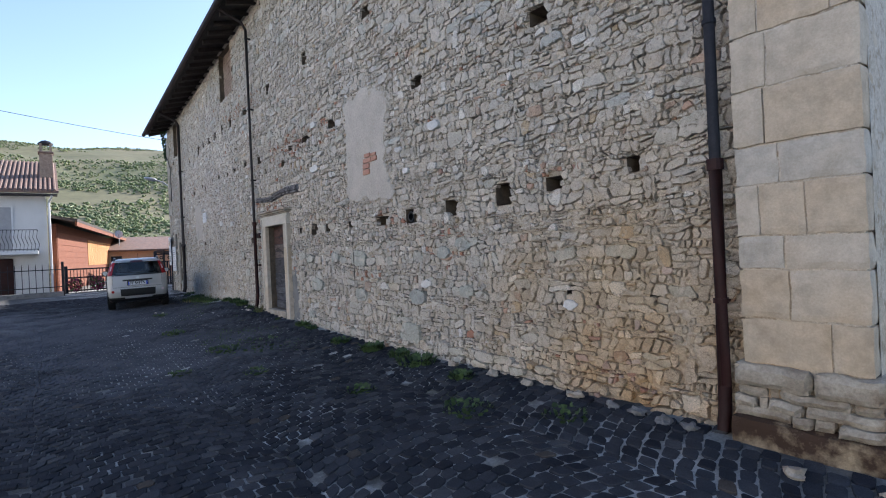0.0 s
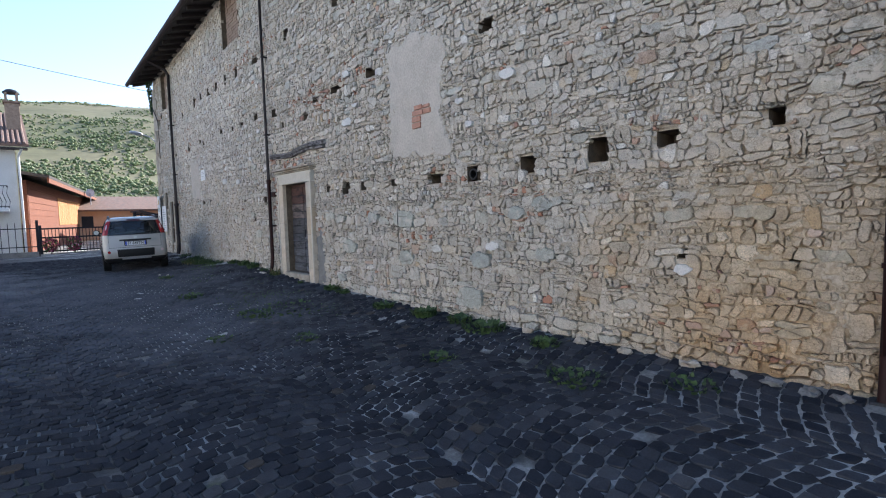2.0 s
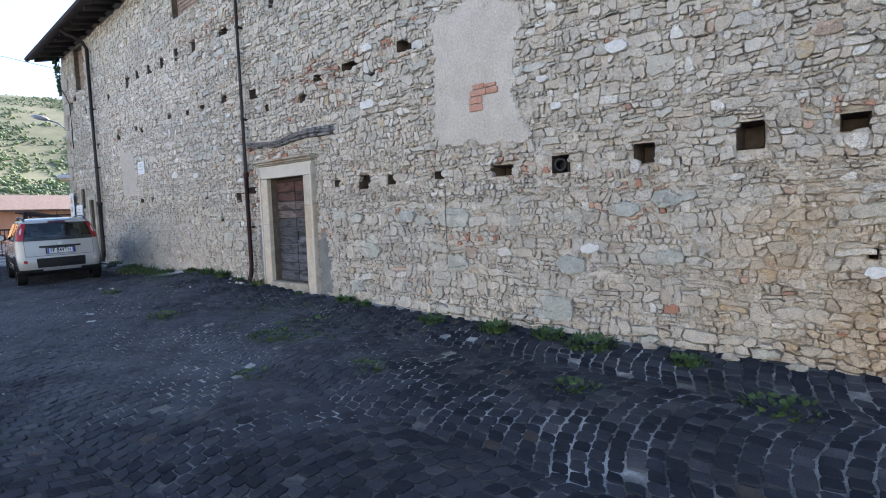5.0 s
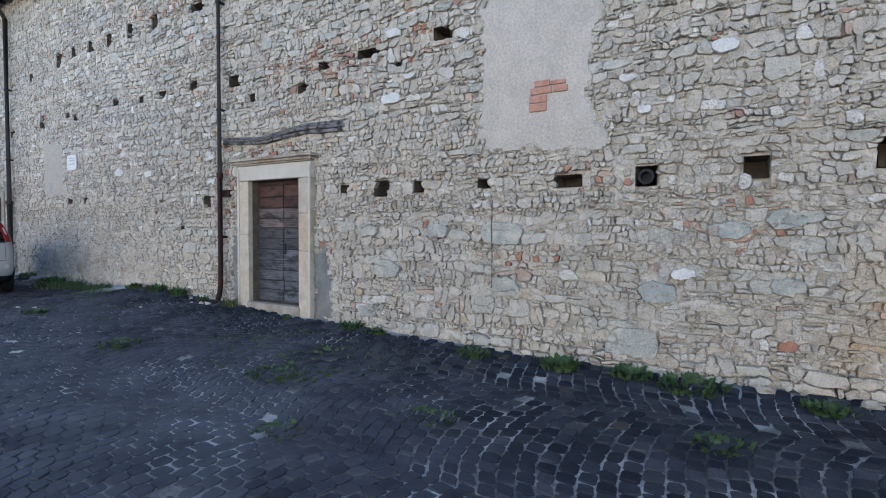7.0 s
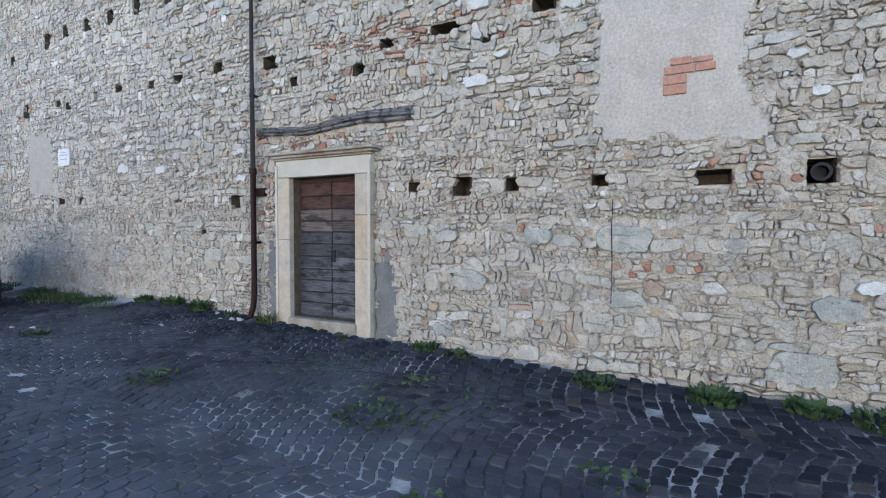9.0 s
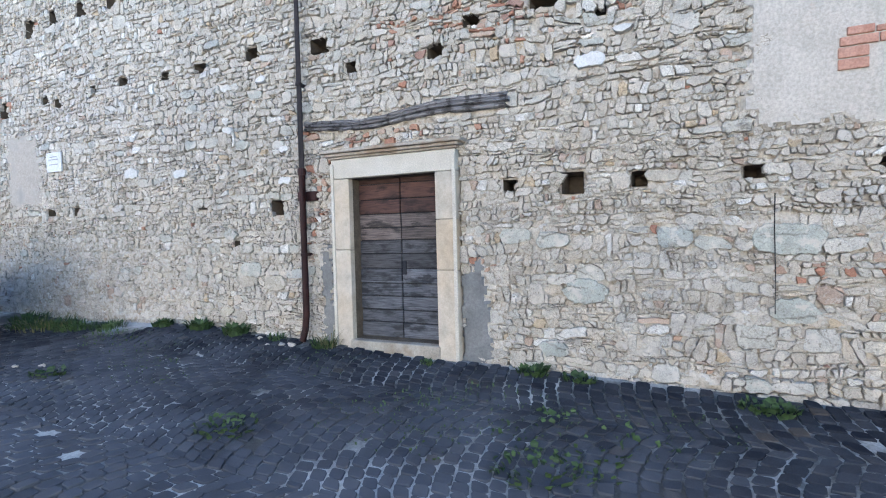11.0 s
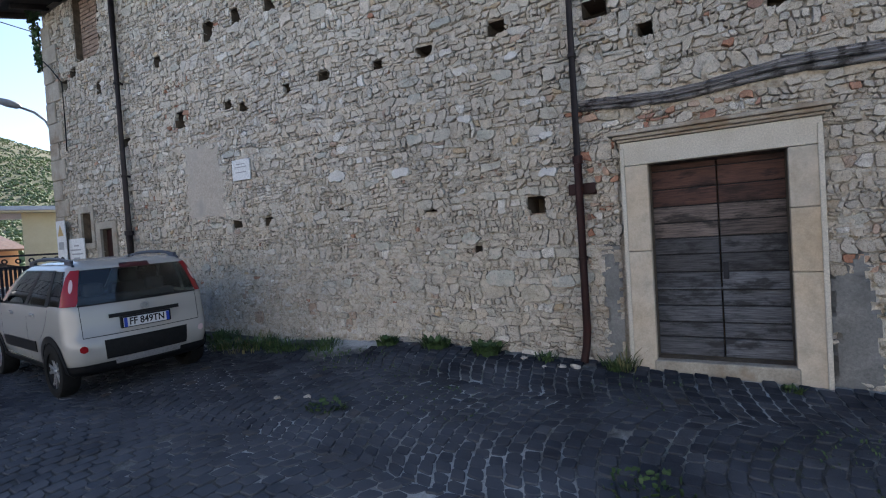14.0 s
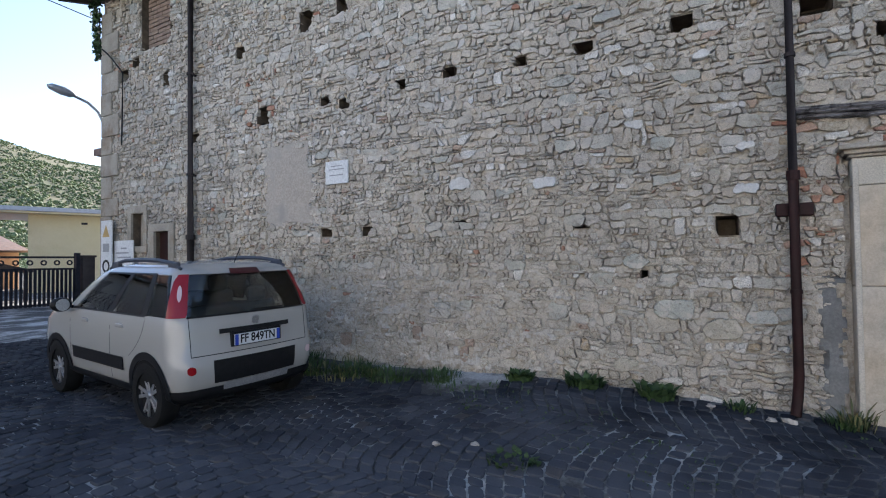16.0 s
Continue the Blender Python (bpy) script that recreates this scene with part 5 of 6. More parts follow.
        for z in (0.08, ht - 0.42, ht):
            part("rail", box((x0, -0.025, z), (x1, 0.025, z + 0.07)), M_IRON, g)
        for k in range(9):
            if name == "iron_gate":
                part("scroll", lathe([(-0.01, 0.05), (-0.01, 0.1), (0.01, 0.1), (0.01, 0.05), (-0.01, 0.05)], "x", 10, (0, 0, 0)), M_IRON, g).matrix_basis = pose(x0 + 0.25 + 0.4 * k, 0, ht - 0.16, 0, 0, 90)
        for x in (x0 - 0.12, x1 + 0.02):
            part("post", box((x, -0.1, -0.1), (x + 0.14, 0.1, ht + 0.2), 0.01), M_IRON, g)
    for k, (fx, fy) in enumerate(((1.25, 30.75), (2.15, 30.9))):
        rng = random.Random(50 + k)
        shrub = empty("flowering_shrub", pose(fx, fy, ground_z(fx, fy)), "low shrub thick with magenta flowers beside the gate", "shrub", "flowering shrubs by the gate")
        for name, mat, count, size in (("leaves", M_WEED, 160, 0.05), ("flowers", M_FLOWER, 320, 0.04)):
            bm = bmesh.new()
            for _ in range(count):
                d = Vector((rng.gauss(0, 1), rng.gauss(0, 1), rng.gauss(0, 1))).normalized() * rng.uniform(0.6, 1.0)
                m = pose(0.34 * d.x, 0.28 * d.y, 0.45 + 0.36 * d.z, rng.uniform(0, 180), rng.uniform(0, 180), rng.uniform(0, 360))
                sz = size * rng.uniform(0.7, 1.3)
                bm.faces.new([bm.verts.new(m @ Vector(p)) for p in ((-sz, 0, 0), (0, -sz * 0.7, 0), (sz, 0, 0), (0, sz * 0.7, 0))])
            tagged(part(name, bm, mat, shrub), kind="stuff")
        part("stem", tube([(0, 0, -0.02), (0.02, 0, 0.2), (0.0, 0.02, 0.45)], [0.03, 0.025, 0.012], 6), M_EAVE, shrub)
    bp = empty("brick_pier", pose(9.05, 32.3, 0.3), "dark weathered gate pier beside the iron gate", "pier")
    part("shaft", box((-0.2, -0.2, 0), (0.2, 0.2, 2.0), 0.01), M_EAVE, bp)
    part("cap", box((-0.24, -0.24, 2.0), (0.24, 0.24, 2.08), 0.01), M_EAVE, bp)

    y = empty("yellow_house", pose(12.1, 45, 0, 0, 0, -21), "low pale-yellow house with a flat overhanging roof", "house")
    part("wall", box((0, 0, 0.2), (12, 6.2, 5.0)), M_YELLOW, y)
    part("roof", box((-2.6, -1.0, 5.0), (13, 6.6, 5.24), 0.02), M_LAMPGREY, y, "grey flat roof edge")
    part("soffit", box((-2.5, -0.9, 4.9), (12.9, -0.004, 4.996)), M_YELLOW, y)
    part("vent", box((2.4, -0.04, 4.4), (2.7, -0.003, 4.52)), M_IRON, y)
    pch = empty("peach_house", pose(0, 0, 0), "peach plastered house with clay tile roof", "house")
    part("wall", box((3.5, 52, 0.2), (14.3, 58, 2.95)), M_PEACH, pch)
    r = part("roof", box((3.0, 0, 0), (14.7, 5.5, 0.14)), M_TILE, pch)
    r.matrix_basis = pose(0, 51.4, 2.9, 14)
    part("window", box((4.4, 51.95, 1.6), (5.2, 51.995, 2.5)), M_IRON, pch)
    lean = empty("canopy", pose(0, 0, 0), "dark sloping canopy over a pale driveway wall", "canopy")
    part("roof", box((0, 0, 0), (3.4, 3.0, 0.1)), M_EAVE, lean).matrix_basis = pose(6.0, 37.0, 2.55, 0, 14, 0)
    for x in (6.1, 9.0):
        part("post", box((x, 37.2, 0.3), (x + 0.12, 37.32, 2.52 - 0.25 * (x - 6.0))), M_EAVE, lean)
    # Unseen block that closes the street, added to keep it in shade.
    nb = empty("street_shade_block", pose(0, 0, 0), "unseen plain plastered block added to shade the street", "house", kind="structure")
    part("wall", box((11.5, 22.5, 0.2), (19, 36, 7.0)), M_WHITEWALL, nb)
    part("roof", box((11.2, 22.2, 7.0), (19.3, 36.3, 7.3)), M_TILE, nb)

    # unseen pale block closing the square, added to bounce sun onto the church
    row = empty("bounce_block", pose(0, 0, 0), "unseen plain pale block across the square, added to bounce sunlight", "houses", kind="structure")
    part("bounce_wall", box((-22, -14, 0.2), (-13, 27, 7.5)), M_WHITEWALL, row)
    part("roof", box((-22.4, -14.4, 7.5), (-12.6, 27.4, 7.8)), M_TILE, row)

    # overhead cable
    w = tube([(-12 + 16.0 * k / 24, 24 - 2.9 * k / 24, 9.7 - 3.3 * (k / 24) - 1.3 * (k / 24) * (1 - k / 24)) for k in range(25)], 0.009, 5)
    tagged(part("overhead_cable", w, M_BLACK), "thin black overhead cable sagging to the church corner", "cable")


far_things()


def hill_height(x, y):
    d = math.hypot(x, y)
    az = math.degrees(math.atan2(x, y))
    crest = 131.0 - 1.0 * max(0.0, az - 18) * 2.2 - 0.9 * max(0.0, -3 - az)
    t = ease(150, 720, d)
    n = 7 * blob(x * 0.006, y * 0.006) + 3 * blob(x * 0.02, y * 0.02, 2)
    return -1.0 + t * (crest + n) + 0.25 * n * ease(60, 200, d)


def hills():
    na, nd = 110, 46
    verts, faces = [], []
    for i in range(na + 1):
        az = radians(-50 + 130 * i / na)
        for j in range(nd + 1):
            d = 90 + 830 * (j / nd) ** 1.15
            x, y = d * math.sin(az), d * math.cos(az)
            verts.append((x, y, hill_height(x, y)))
    for i in range(na):
        for j in range(nd):
            a = i * (nd + 1) + j
            faces.append((a, a + nd + 1, a + nd + 2, a + 1))
    tagged(from_data("hill", verts, faces, M_HILL, smooth=True), "sunlit grassy hillside dotted with shrubs and woods", "hill", kind="structure")
    # woods: clumps of rough leafy lobes
    rng = random.Random(21)
    ico = bmesh.new()
    bmesh.ops.create_icosphere(ico, subdivisions=1, radius=1.0)
    ico.verts.ensure_lookup_table()
    base_v = [v.co.copy() for v in ico.verts]
    base_f = [[v.index for v in f.verts] for f in ico.faces]
    ico.free()
    tv, tf = [], []
    tries = 0
    while len(tf) < 620000 and tries < 70000:
        tries += 1
        az = radians(rng.uniform(-6, 30))
        d = 150 + 600 * rng.random() ** 0.8
        x, y = d * math.sin(az), d * math.cos(az)
        dens = blob(x * 0.012, y * 0.02, 7) + 0.6 * blob(x * 0.04, y * 0.05, 9)
        lower = 0.55 * (1 - ease(220, 430, d)) + 0.62 * ease(0.21, 0.30, az)
        if dens + lower < rng.uniform(-0.15, 0.5):
            continue
        s = rng.uniform(0.5, 1.35) * (0.85 if d > 500 else 1.0)
        z = hill_height(x, y)
        for _ in range(2):
            ox, oy, oz, r = rng.gauss(0, 0.55) * s, rng.gauss(0, 0.55) * s, rng.uniform(0.2, 1.0) * s, s * rng.uniform(0.5, 0.85)
            n = len(tv)
            for v in base_v:
                k = r * rng.uniform(0.6, 1.35)
                tv.append((x + ox + v.x * k, y + oy + v.y * k, z + oz + v.z * k * 0.9))
            tf += [tuple(n + i for i in f) for f in base_f]
    tagged(from_data("hill_woods", tv, tf, M_TREES), "green shrubs and trees scattered over the hillside", "trees", kind="stuff")


hills()


# ---- the parked car ----
CAR_LEVELS = [  # z, rear y, front y, half width, corner radius
    (0.27, -0.47, 2.95, 0.72, 0.18), (0.33, -0.56, 3.02, 0.785, 0.20), (0.50, -0.60, 3.05, 0.81, 0.20), (0.665, -0.60, 3.05, 0.82, 0.20),
    (0.70, -0.578, 3.03, 0.82, 0.20), (0.88, -0.558, 2.98, 0.82, 0.20), (1.00, -0.543, 2.80, 0.815, 0.19), (1.05, -0.532, 2.62, 0.806, 0.18),
    (1.08, -0.522, 2.26, 0.795, 0.17), (1.22, -0.478, 2.04, 0.762, 0.16), (1.36, -0.425, 1.80, 0.722, 0.155), (1.475, -0.372, 1.58, 0.682, 0.15),
    (1.535, -0.31, 1.40, 0.640, 0.16), (1.575, -0.16, 1.12, 0.555, 0.16), (1.597, 0.10, 0.82, 0.40, 0.14)]
PANES = ((0.0, 1.17), (1.80, 2.16), (2.20, 2.49), (2.54, 2.94), (4.0, 5.0))  # stretches of the skin that are glass, rear centre to front


def car_level(z):
    for a, b in zip(CAR_LEVELS, CAR_LEVELS[1:]):
        if z <= b[0]:
            t = max(0.0, (z - a[0]) / (b[0] - a[0]))
            return [p + (q - p) * t for p, q in zip(a, b)]
    return list(CAR_LEVELS[-1])


def car_point(q, z, side=-1):
    """A point of the car's skin: q 0 to 1 rear centre to corner, 1 to 2 round the corner, 2 to 3 along the side."""
    _, yr, yf, w, r = car_level(z)
    bow = 0.05
    if q <= 1:
        x = q * (w - r)
        y = yr + bow * (x / (w - r)) ** 2
    elif q <= 2:
        a = (q - 1) * math.pi / 2
        x, y = w - r + r * math.sin(a), yr + bow + r * (1 - math.cos(a))
    else:
        y0, y1 = yr + bow + r, yf - bow - 1.9 * r
        x, y = w, y0 + (y1 - y0) * (q - 2)
    return Vector((side * x, y, z))


def side_point(y, z, side=-1):
    return Vector((side * car_level(z)[3], y, z))


def signed(q, z):
    return car_point(abs(q), z, -1 if q < 0 else 1)


def skin(name, fn, na, nb, off, mat, parent, label="", out=None):
    bm = grid_surface(fn, na, nb)
    bm.normal_update()
    c = Vector((0, 1.2, 0.8)) if out is None else out
    if sum((f.normal.dot(f.calc_center_median() - c) for f in bm.faces)) < 0:
        bmesh.ops.reverse_faces(bm, faces=bm.faces)
        bm.normal_update()
    for v in bm.verts:
        v.co += v.normal * off
    r = bmesh.ops.solidify(bm, geom=bm.faces[:], thickness=0.006)
    return part(name, bm, mat, parent, label, smooth=True)


def pane_material():
    """Tinted window glass: clear enough to see the seats, with a thin gloss."""
    m, nt, b = node_mat("tinted_window_glass", 0.02)
    nt.nodes.remove(b)
    clear = nt.nodes.new("ShaderNodeBsdfTransparent")
    clear.inputs["Color"].default_value = (0.88, 0.92, 0.93, 1)
    gloss = nt.nodes.new("ShaderNodeBsdfGlossy")
    gloss.inputs["Roughness"].default_value = 0.02
    fres = nt.nodes.new("ShaderNodeFresnel")
    fres.inputs["IOR"].default_value = 1.45
    mix = nt.nodes.new("ShaderNodeMixShader")
    nt.links.new(fres.outputs[0], mix.inputs[0])
    nt.links.new(clear.outputs[0], mix.inputs[1])
    nt.links.new(gloss.outputs[0], mix.inputs[2])
    nt.links.new(mix.outputs[0], nt.nodes["Material Output"].inputs["Surface"])
    return m


M_PANE = pane_material()


def cushion(lo, hi, tilt=0.0):
    """A padded block with soft edges."""
    bm = box(lo, hi, 0.05)
    if tilt:
        bmesh.ops.transform(bm, matrix=Matrix.Translation(((lo[0] + hi[0]) / 2, lo[1], lo[2])) @ Matrix.Rotation(radians(tilt), 4, "X") @ Matrix.Translation((-(lo[0] + hi[0]) / 2, -lo[1], -lo[2])), verts=bm.verts)
    return bm


def car_interior(car):
    """Dark cabin: floor tub, seats with headrests, dashboard and steering wheel."""
    part("cabin_trim", box((-0.70, -0.40, 0.40), (0.70, 2.0, 0.62), 0.02), M_INTERIOR, car, "dark cabin floor")
    part("luggage_cover", box((-0.66, -0.42, 0.98), (0.66, -0.08, 1.01), 0.01), M_INTERIOR, car)
    for s in (-1, 1):
        part("door_trim", box((s * 0.755 - 0.02, -0.3, 0.5), (s * 0.755 + 0.02, 2.0, 1.05), 0.01), M_INTERIOR, car)
        front = part("front_seat", cushion((s * 0.36 - 0.23, 0.86, 0.62), (s * 0.36 + 0.23, 1.0, 1.22), 12), M_INTERIOR, car, "dark grey seat")
        part("headrest", cushion((s * 0.36 - 0.13, 0.70, 1.22), (s * 0.36 + 0.13, 0.80, 1.42)), M_INTERIOR, front)
        part("seat_base", cushion((s * 0.36 - 0.23, 0.95, 0.55), (s * 0.36 + 0.23, 1.45, 0.72)), M_INTERIOR, front)
        part("rear_headrest", cushion((s * 0.36 - 0.12, -0.08, 1.13), (s * 0.36 + 0.12, 0.01, 1.30)), M_INTERIOR, car)
    part("rear_bench", cushion((-0.62, 0.02, 0.6), (0.62, 0.14, 1.14), 10), M_INTERIOR, car, "dark grey rear seat back")
    part("dashboard", box((-0.68, 1.75, 0.7), (0.68, 2.2, 1.03), 0.06), M_INTERIOR, car)
    ring = lathe([(0.0, 0.165), (0.012, 0.18), (0.0, 0.195), (-0.012, 0.18), (0.0, 0.165)], "z", 20)
    part("steering_wheel", ring, M_BLACK, car).matrix_basis = pose(-0.36, 1.62, 1.02, 65, 0, 0)


def wheel(parent, x, y, side):
    w = part("wheel", lathe([(-0.09, 0.215), (-0.10, 0.25), (-0.09, 0.29), (-0.05, 0.305), (0.05, 0.305), (0.09, 0.29), (0.10, 0.25), (0.085, 0.215), (0.085, 0.205), (-0.09, 0.205), (-0.09, 0.215)], "x", 32), M_TYRE, parent, "black tyre on a two-tone alloy rim", smooth=True)
    w.location = (x, y, 0.318)
    w.scale = (1.0, 1.05, 1.05)
    rim = part("rim", lathe([(0.05 * side, 0.02), (0.045 * side, 0.10), (0.045 * side, 0.185), (0.05 * side, 0.20), (0.088 * side, 0.208), (0.088 * side, 0.22), (0.06 * side, 0.22)], "x", 32), M_BLACK, w, smooth=True)
    for k in range(5):
        for d, wide in ((-13, 0.016), (13, 0.016)):
            bm = bmesh.new()
            add_box(bm, (-0.006, 0.035, -wide), (0.014, 0.205, wide), 0.004, pose(0.062 * side, 0, 0, 72.0 * k + d))
            part("spoke", bm, M_ALLOY, w)
        bm = bmesh.new()
        add_box(bm, (-0.004, 0.15, -0.05), (0.010, 0.165, 0.05), 0.003, pose(0.062 * side, 0, 0, 72.0 * k))
        part("spoke_bridge", bm, M_ALLOY, w)
    part("hub_cap", lathe([(0.085 * side, 0.0), (0.083 * side, 0.03), (0.06 * side, 0.038)], "x", 14), M_ALLOY, w)
    return w


def parked_car():
    cx, cy, k = 2.55 / UNIT, 18.28 / UNIT, 0.96 / UNIT
    z_l, z_r = ground_z(cx - 0.6, cy), ground_z(cx + 0.6, cy)
    z_f = ground_z(cx + 0.25, cy + 1.9)
    roll = math.degrees(math.atan2(z_r - z_l, 1.2))
    pitch = math.degrees(math.atan2(z_f - (z_l + z_r) / 2, 1.9))
    car = empty("car", pose(cx, cy, (z_l + z_r) / 2 + 0.006, pitch, -roll, -6.0) @ Matrix.Scale(k, 4), "small off-white hatchback with black trim, parked by the wall", "car")
    # body shell
    verts, faces = [], []
    qs = [0, 0.2, 0.4, 0.6, 0.8, 1.0, 1.09, 1.17, 1.3, 1.45, 1.6, 1.7, 1.80, 1.9, 2.0, 2.08, 2.16, 2.20, 2.35, 2.49, 2.54, 2.68, 2.82, 2.94, 3.0]
    n_c = 5
    for z, yr, yf, w, r in CAR_LEVELS:
        half = [Vector((0, yr, z))] + [car_point(q, z, 1) for q in qs[1:]]
        for k in range(1, n_c + 1):
            a = math.pi / 2 * k / n_c
            half.append(Vector((w - 1.3 * r + 1.3 * r * math.cos(a), yf - 0.05 - 1.9 * r + 1.9 * r * math.sin(a), z)))
        for k in range(1, 5):
            x = (w - 1.3 * r) * (1 - k / 4)
            half.append(Vector((x, yf - 0.05 * (x / (w - 1.3 * r)) ** 2, z)))
        ring = half + [Vector((-p.x, p.y, p.z)) for p in half[-2:0:-1]]
        verts += [tuple(p) for p in ring]
        n = len(ring)
    spans = [(a + b) / 2 for a, b in zip(qs, qs[1:])] + [3.0 + (k + 0.5) / n_c for k in range(n_c)] + [4.0 + (k + 0.5) / 4 for k in range(4)]
    spans = spans + spans[::-1]
    for lv in range(len(CAR_LEVELS) - 1):
        glazed = 1.07 < CAR_LEVELS[lv][0] < 1.47
        for k in range(n):
            if glazed and any(lo < spans[k] < hi for lo, hi in PANES):
                continue
            a, b = lv * n + k, lv * n + (k + 1) % n
            faces.append((a, b, b + n, a + n))
    faces.append(tuple(range(n))[::-1])
    top = (len(CAR_LEVELS) - 1) * n
    faces.append(tuple(range(top, top + n)))
    body = from_data("body", verts, faces, M_PAINT, car, "off-white painted body")
    body.data.shade_smooth()
    body.data.set_sharp_from_angle(angle=radians(50))

    def lerp(a, b, t):
        return a + (b - a) * t

    def rear(name, q0, q1, z0, z1, off, mat, parent=body, label="", nq=10, nz=5):
        return skin(name, lambda a, b: signed(lerp(q0, q1, a), lerp(z0, z1, b)), nq, nz, off, mat, parent, label)

    def flank(name, fn, off, mat, side, parent=body, label="", na=8, nb=5):
        return skin(name, lambda a, b: side_point(*fn(a, b), side), na, nb, off, mat, parent, label)

    def pane(name, q0, q1, label):
        p = rear(name, q0, q1, 1.078, 1.477, 0.003, M_PANE, body, label, 24, 10)
        p.visible_shadow = False

    pane("tailgate_window", -1.18, 1.18, "dark tinted rear window")
    for s in (-1, 1):
        for q0, q1, name in ((1.80, 2.165, "quarter_window"), (2.195, 2.495, "rear_window"), (2.535, 2.945, "front_window")):
            pane(name, s * q0, s * q1, "tinted side window")
    shield = skin("windscreen", lambda a, b: Vector((lerp(-0.6, 0.6, a) * (1 - 0.12 * b), car_level(lerp(1.08, 1.475, b))[2] - 0.05 * (2 * a - 1) ** 2, lerp(1.08, 1.475, b))), 12, 6, 0.003, M_PANE, body, "sloping clear windscreen")
    shield.visible_shadow = False
    car_interior(car)
    rear("window_edge", -1.18, 1.18, 1.066, 1.082, 0.006, M_BLACK, nq=24, nz=1)
    rear("spoiler", -1.3, 1.3, 1.47, 1.50, 0.012, M_PAINT, nq=24, nz=2)
    rear("brake_light", -0.32, 0.32, 1.462, 1.512, 0.020, M_DARKRED, body, "dark red high brake light")
    rear("handle_strip", -0.64, 0.64, 0.895, 0.94, 0.03, M_BLACK, body, "black tailgate handle strip")
    for s in (-1, 1):
        light = skin("tail_light", lambda a, b: signed(s * lerp(1.15 + 0.06 * (1 - min(1.0, 6 * b)) ** 2, 1.86 - 0.26 * b ** 1.5 - 0.10 * max(0.0, b - 0.85) / 0.15, a), lerp(1.075, 1.475, b)), 10, 12, 0.012, M_RED, body, "tall red tail light, narrower at the top")
        skin("clear_lens", lambda a, b: signed(s * (1.42 + 0.075 * (2 * a - 1) * math.sqrt(max(0.02, 1 - (2 * b - 1) ** 2))), lerp(1.22, 1.37, b)), 6, 8, 0.018, M_CLEAR, light, "clear oval reversing lens")
        rear("seam", s * 1.12, s * 1.14, 0.71, 1.075, 0.002, M_BLACK)
        skin("fog_lamp", lambda a, b: signed(s * (1.17 + 0.12 * (2 * a - 1) * (1 - 0.8 * (2 * b - 1) ** 4)), lerp(0.545, 0.625, b)), 6, 8, 0.010, M_RED if s < 0 else M_CLEAR, body, "small rounded bumper lamp")
        for q0, q1 in ((2.49, 2.545), (2.15, 2.205)):
            skin("pillar", lambda a, b: signed(s * lerp(q0, q1, a), lerp(1.075, 1.48, b)), 2, 8, 0.006, M_BLACK, body)
        skin("window_sill", lambda a, b: signed(s * lerp(2.16, 2.95, a), lerp(1.062, 1.082, b)), 16, 1, 0.007, M_BLACK, body)
        skin("window_top", lambda a, b: signed(s * lerp(2.16, 2.95, a), lerp(1.472, 1.486, b)), 16, 1, 0.006, M_BLACK, body)
        flank("rub_strip", lambda a, b: (lerp(0.50, 1.80, a), lerp(0.50, 0.635, b)), 0.016, M_BLACK, s, body, "black side rubbing strip", nb=2)
        flank("sill_trim", lambda a, b: (lerp(0.3, 2.0, a), lerp(0.275, 0.37, b)), 0.014, M_BLACK, s, nb=5)
        for y in (0.82, 1.90):
            flank("door_seam", lambda a, b: (y + 0.008 * a, lerp(0.38, 1.06, b)), 0.001, M_BLACK, s, na=1)
        flank("door_seam", lambda a, b: (0.05 + 0.33 * (1 - b) ** 2 + 0.008 * a, lerp(0.66, 1.06, b)), 0.001, M_BLACK, s, na=1, nb=8)
        for y in (0.58, 1.45):
            xs = s * car_level(0.95)[3]
            part("door_handle", box((xs - 0.022, y - 0.075, 0.93), (xs + 0.022, y + 0.075, 0.972), 0.012), M_PAINT, body)
        for wy in (0.0, 2.3):
            flank("wheel_arch", lambda a, b: (wy + lerp(0.335, 0.41, b) * math.cos(lerp(-0.15, math.pi + 0.15, a)), max(0.275, 0.325 + lerp(0.335, 0.41, b) * math.sin(lerp(-0.15, math.pi + 0.15, a)))), 0.014, M_BLACK, s, body, "black wheel-arch lip", 24, 2)
            # Black disc on the uncut flank stands in for the shaded wheel well.
            flank("well_shade_disc", lambda a, b: (wy + 0.335 * b * math.cos(lerp(-0.3, math.pi + 0.3, a)), max(0.275, 0.325 + 0.335 * b * math.sin(lerp(-0.3, math.pi + 0.3, a)))), 0.003, M_TYRE, s, na=24, nb=2)
            wheel(car, s * 0.735, wy, s)
        m = bmesh.new()
        bmesh.ops.create_uvsphere(m, u_segments=14, v_segments=8, radius=1.0)
        bmesh.ops.transform(m, matrix=pose(s * 0.92, 1.86, 1.11) @ Matrix.Diagonal((0.11, 0.07, 0.085, 1)), verts=m.verts)
        mir = part("mirror", m, M_BLACK, car, "black door mirror", smooth=True)
        part("mirror_glass", lathe([(-0.0, 0.0), (0.0, 0.07)], "x", 12), M_ALLOY, mir).matrix_basis = pose(s * 0.925, 1.787, 1.11, 0, 0, 90)
        part("mirror_arm", tube([(s * 0.78, 1.88, 1.07), (s * 0.87, 1.87, 1.09)], 0.02, 6), M_BLACK, mir)
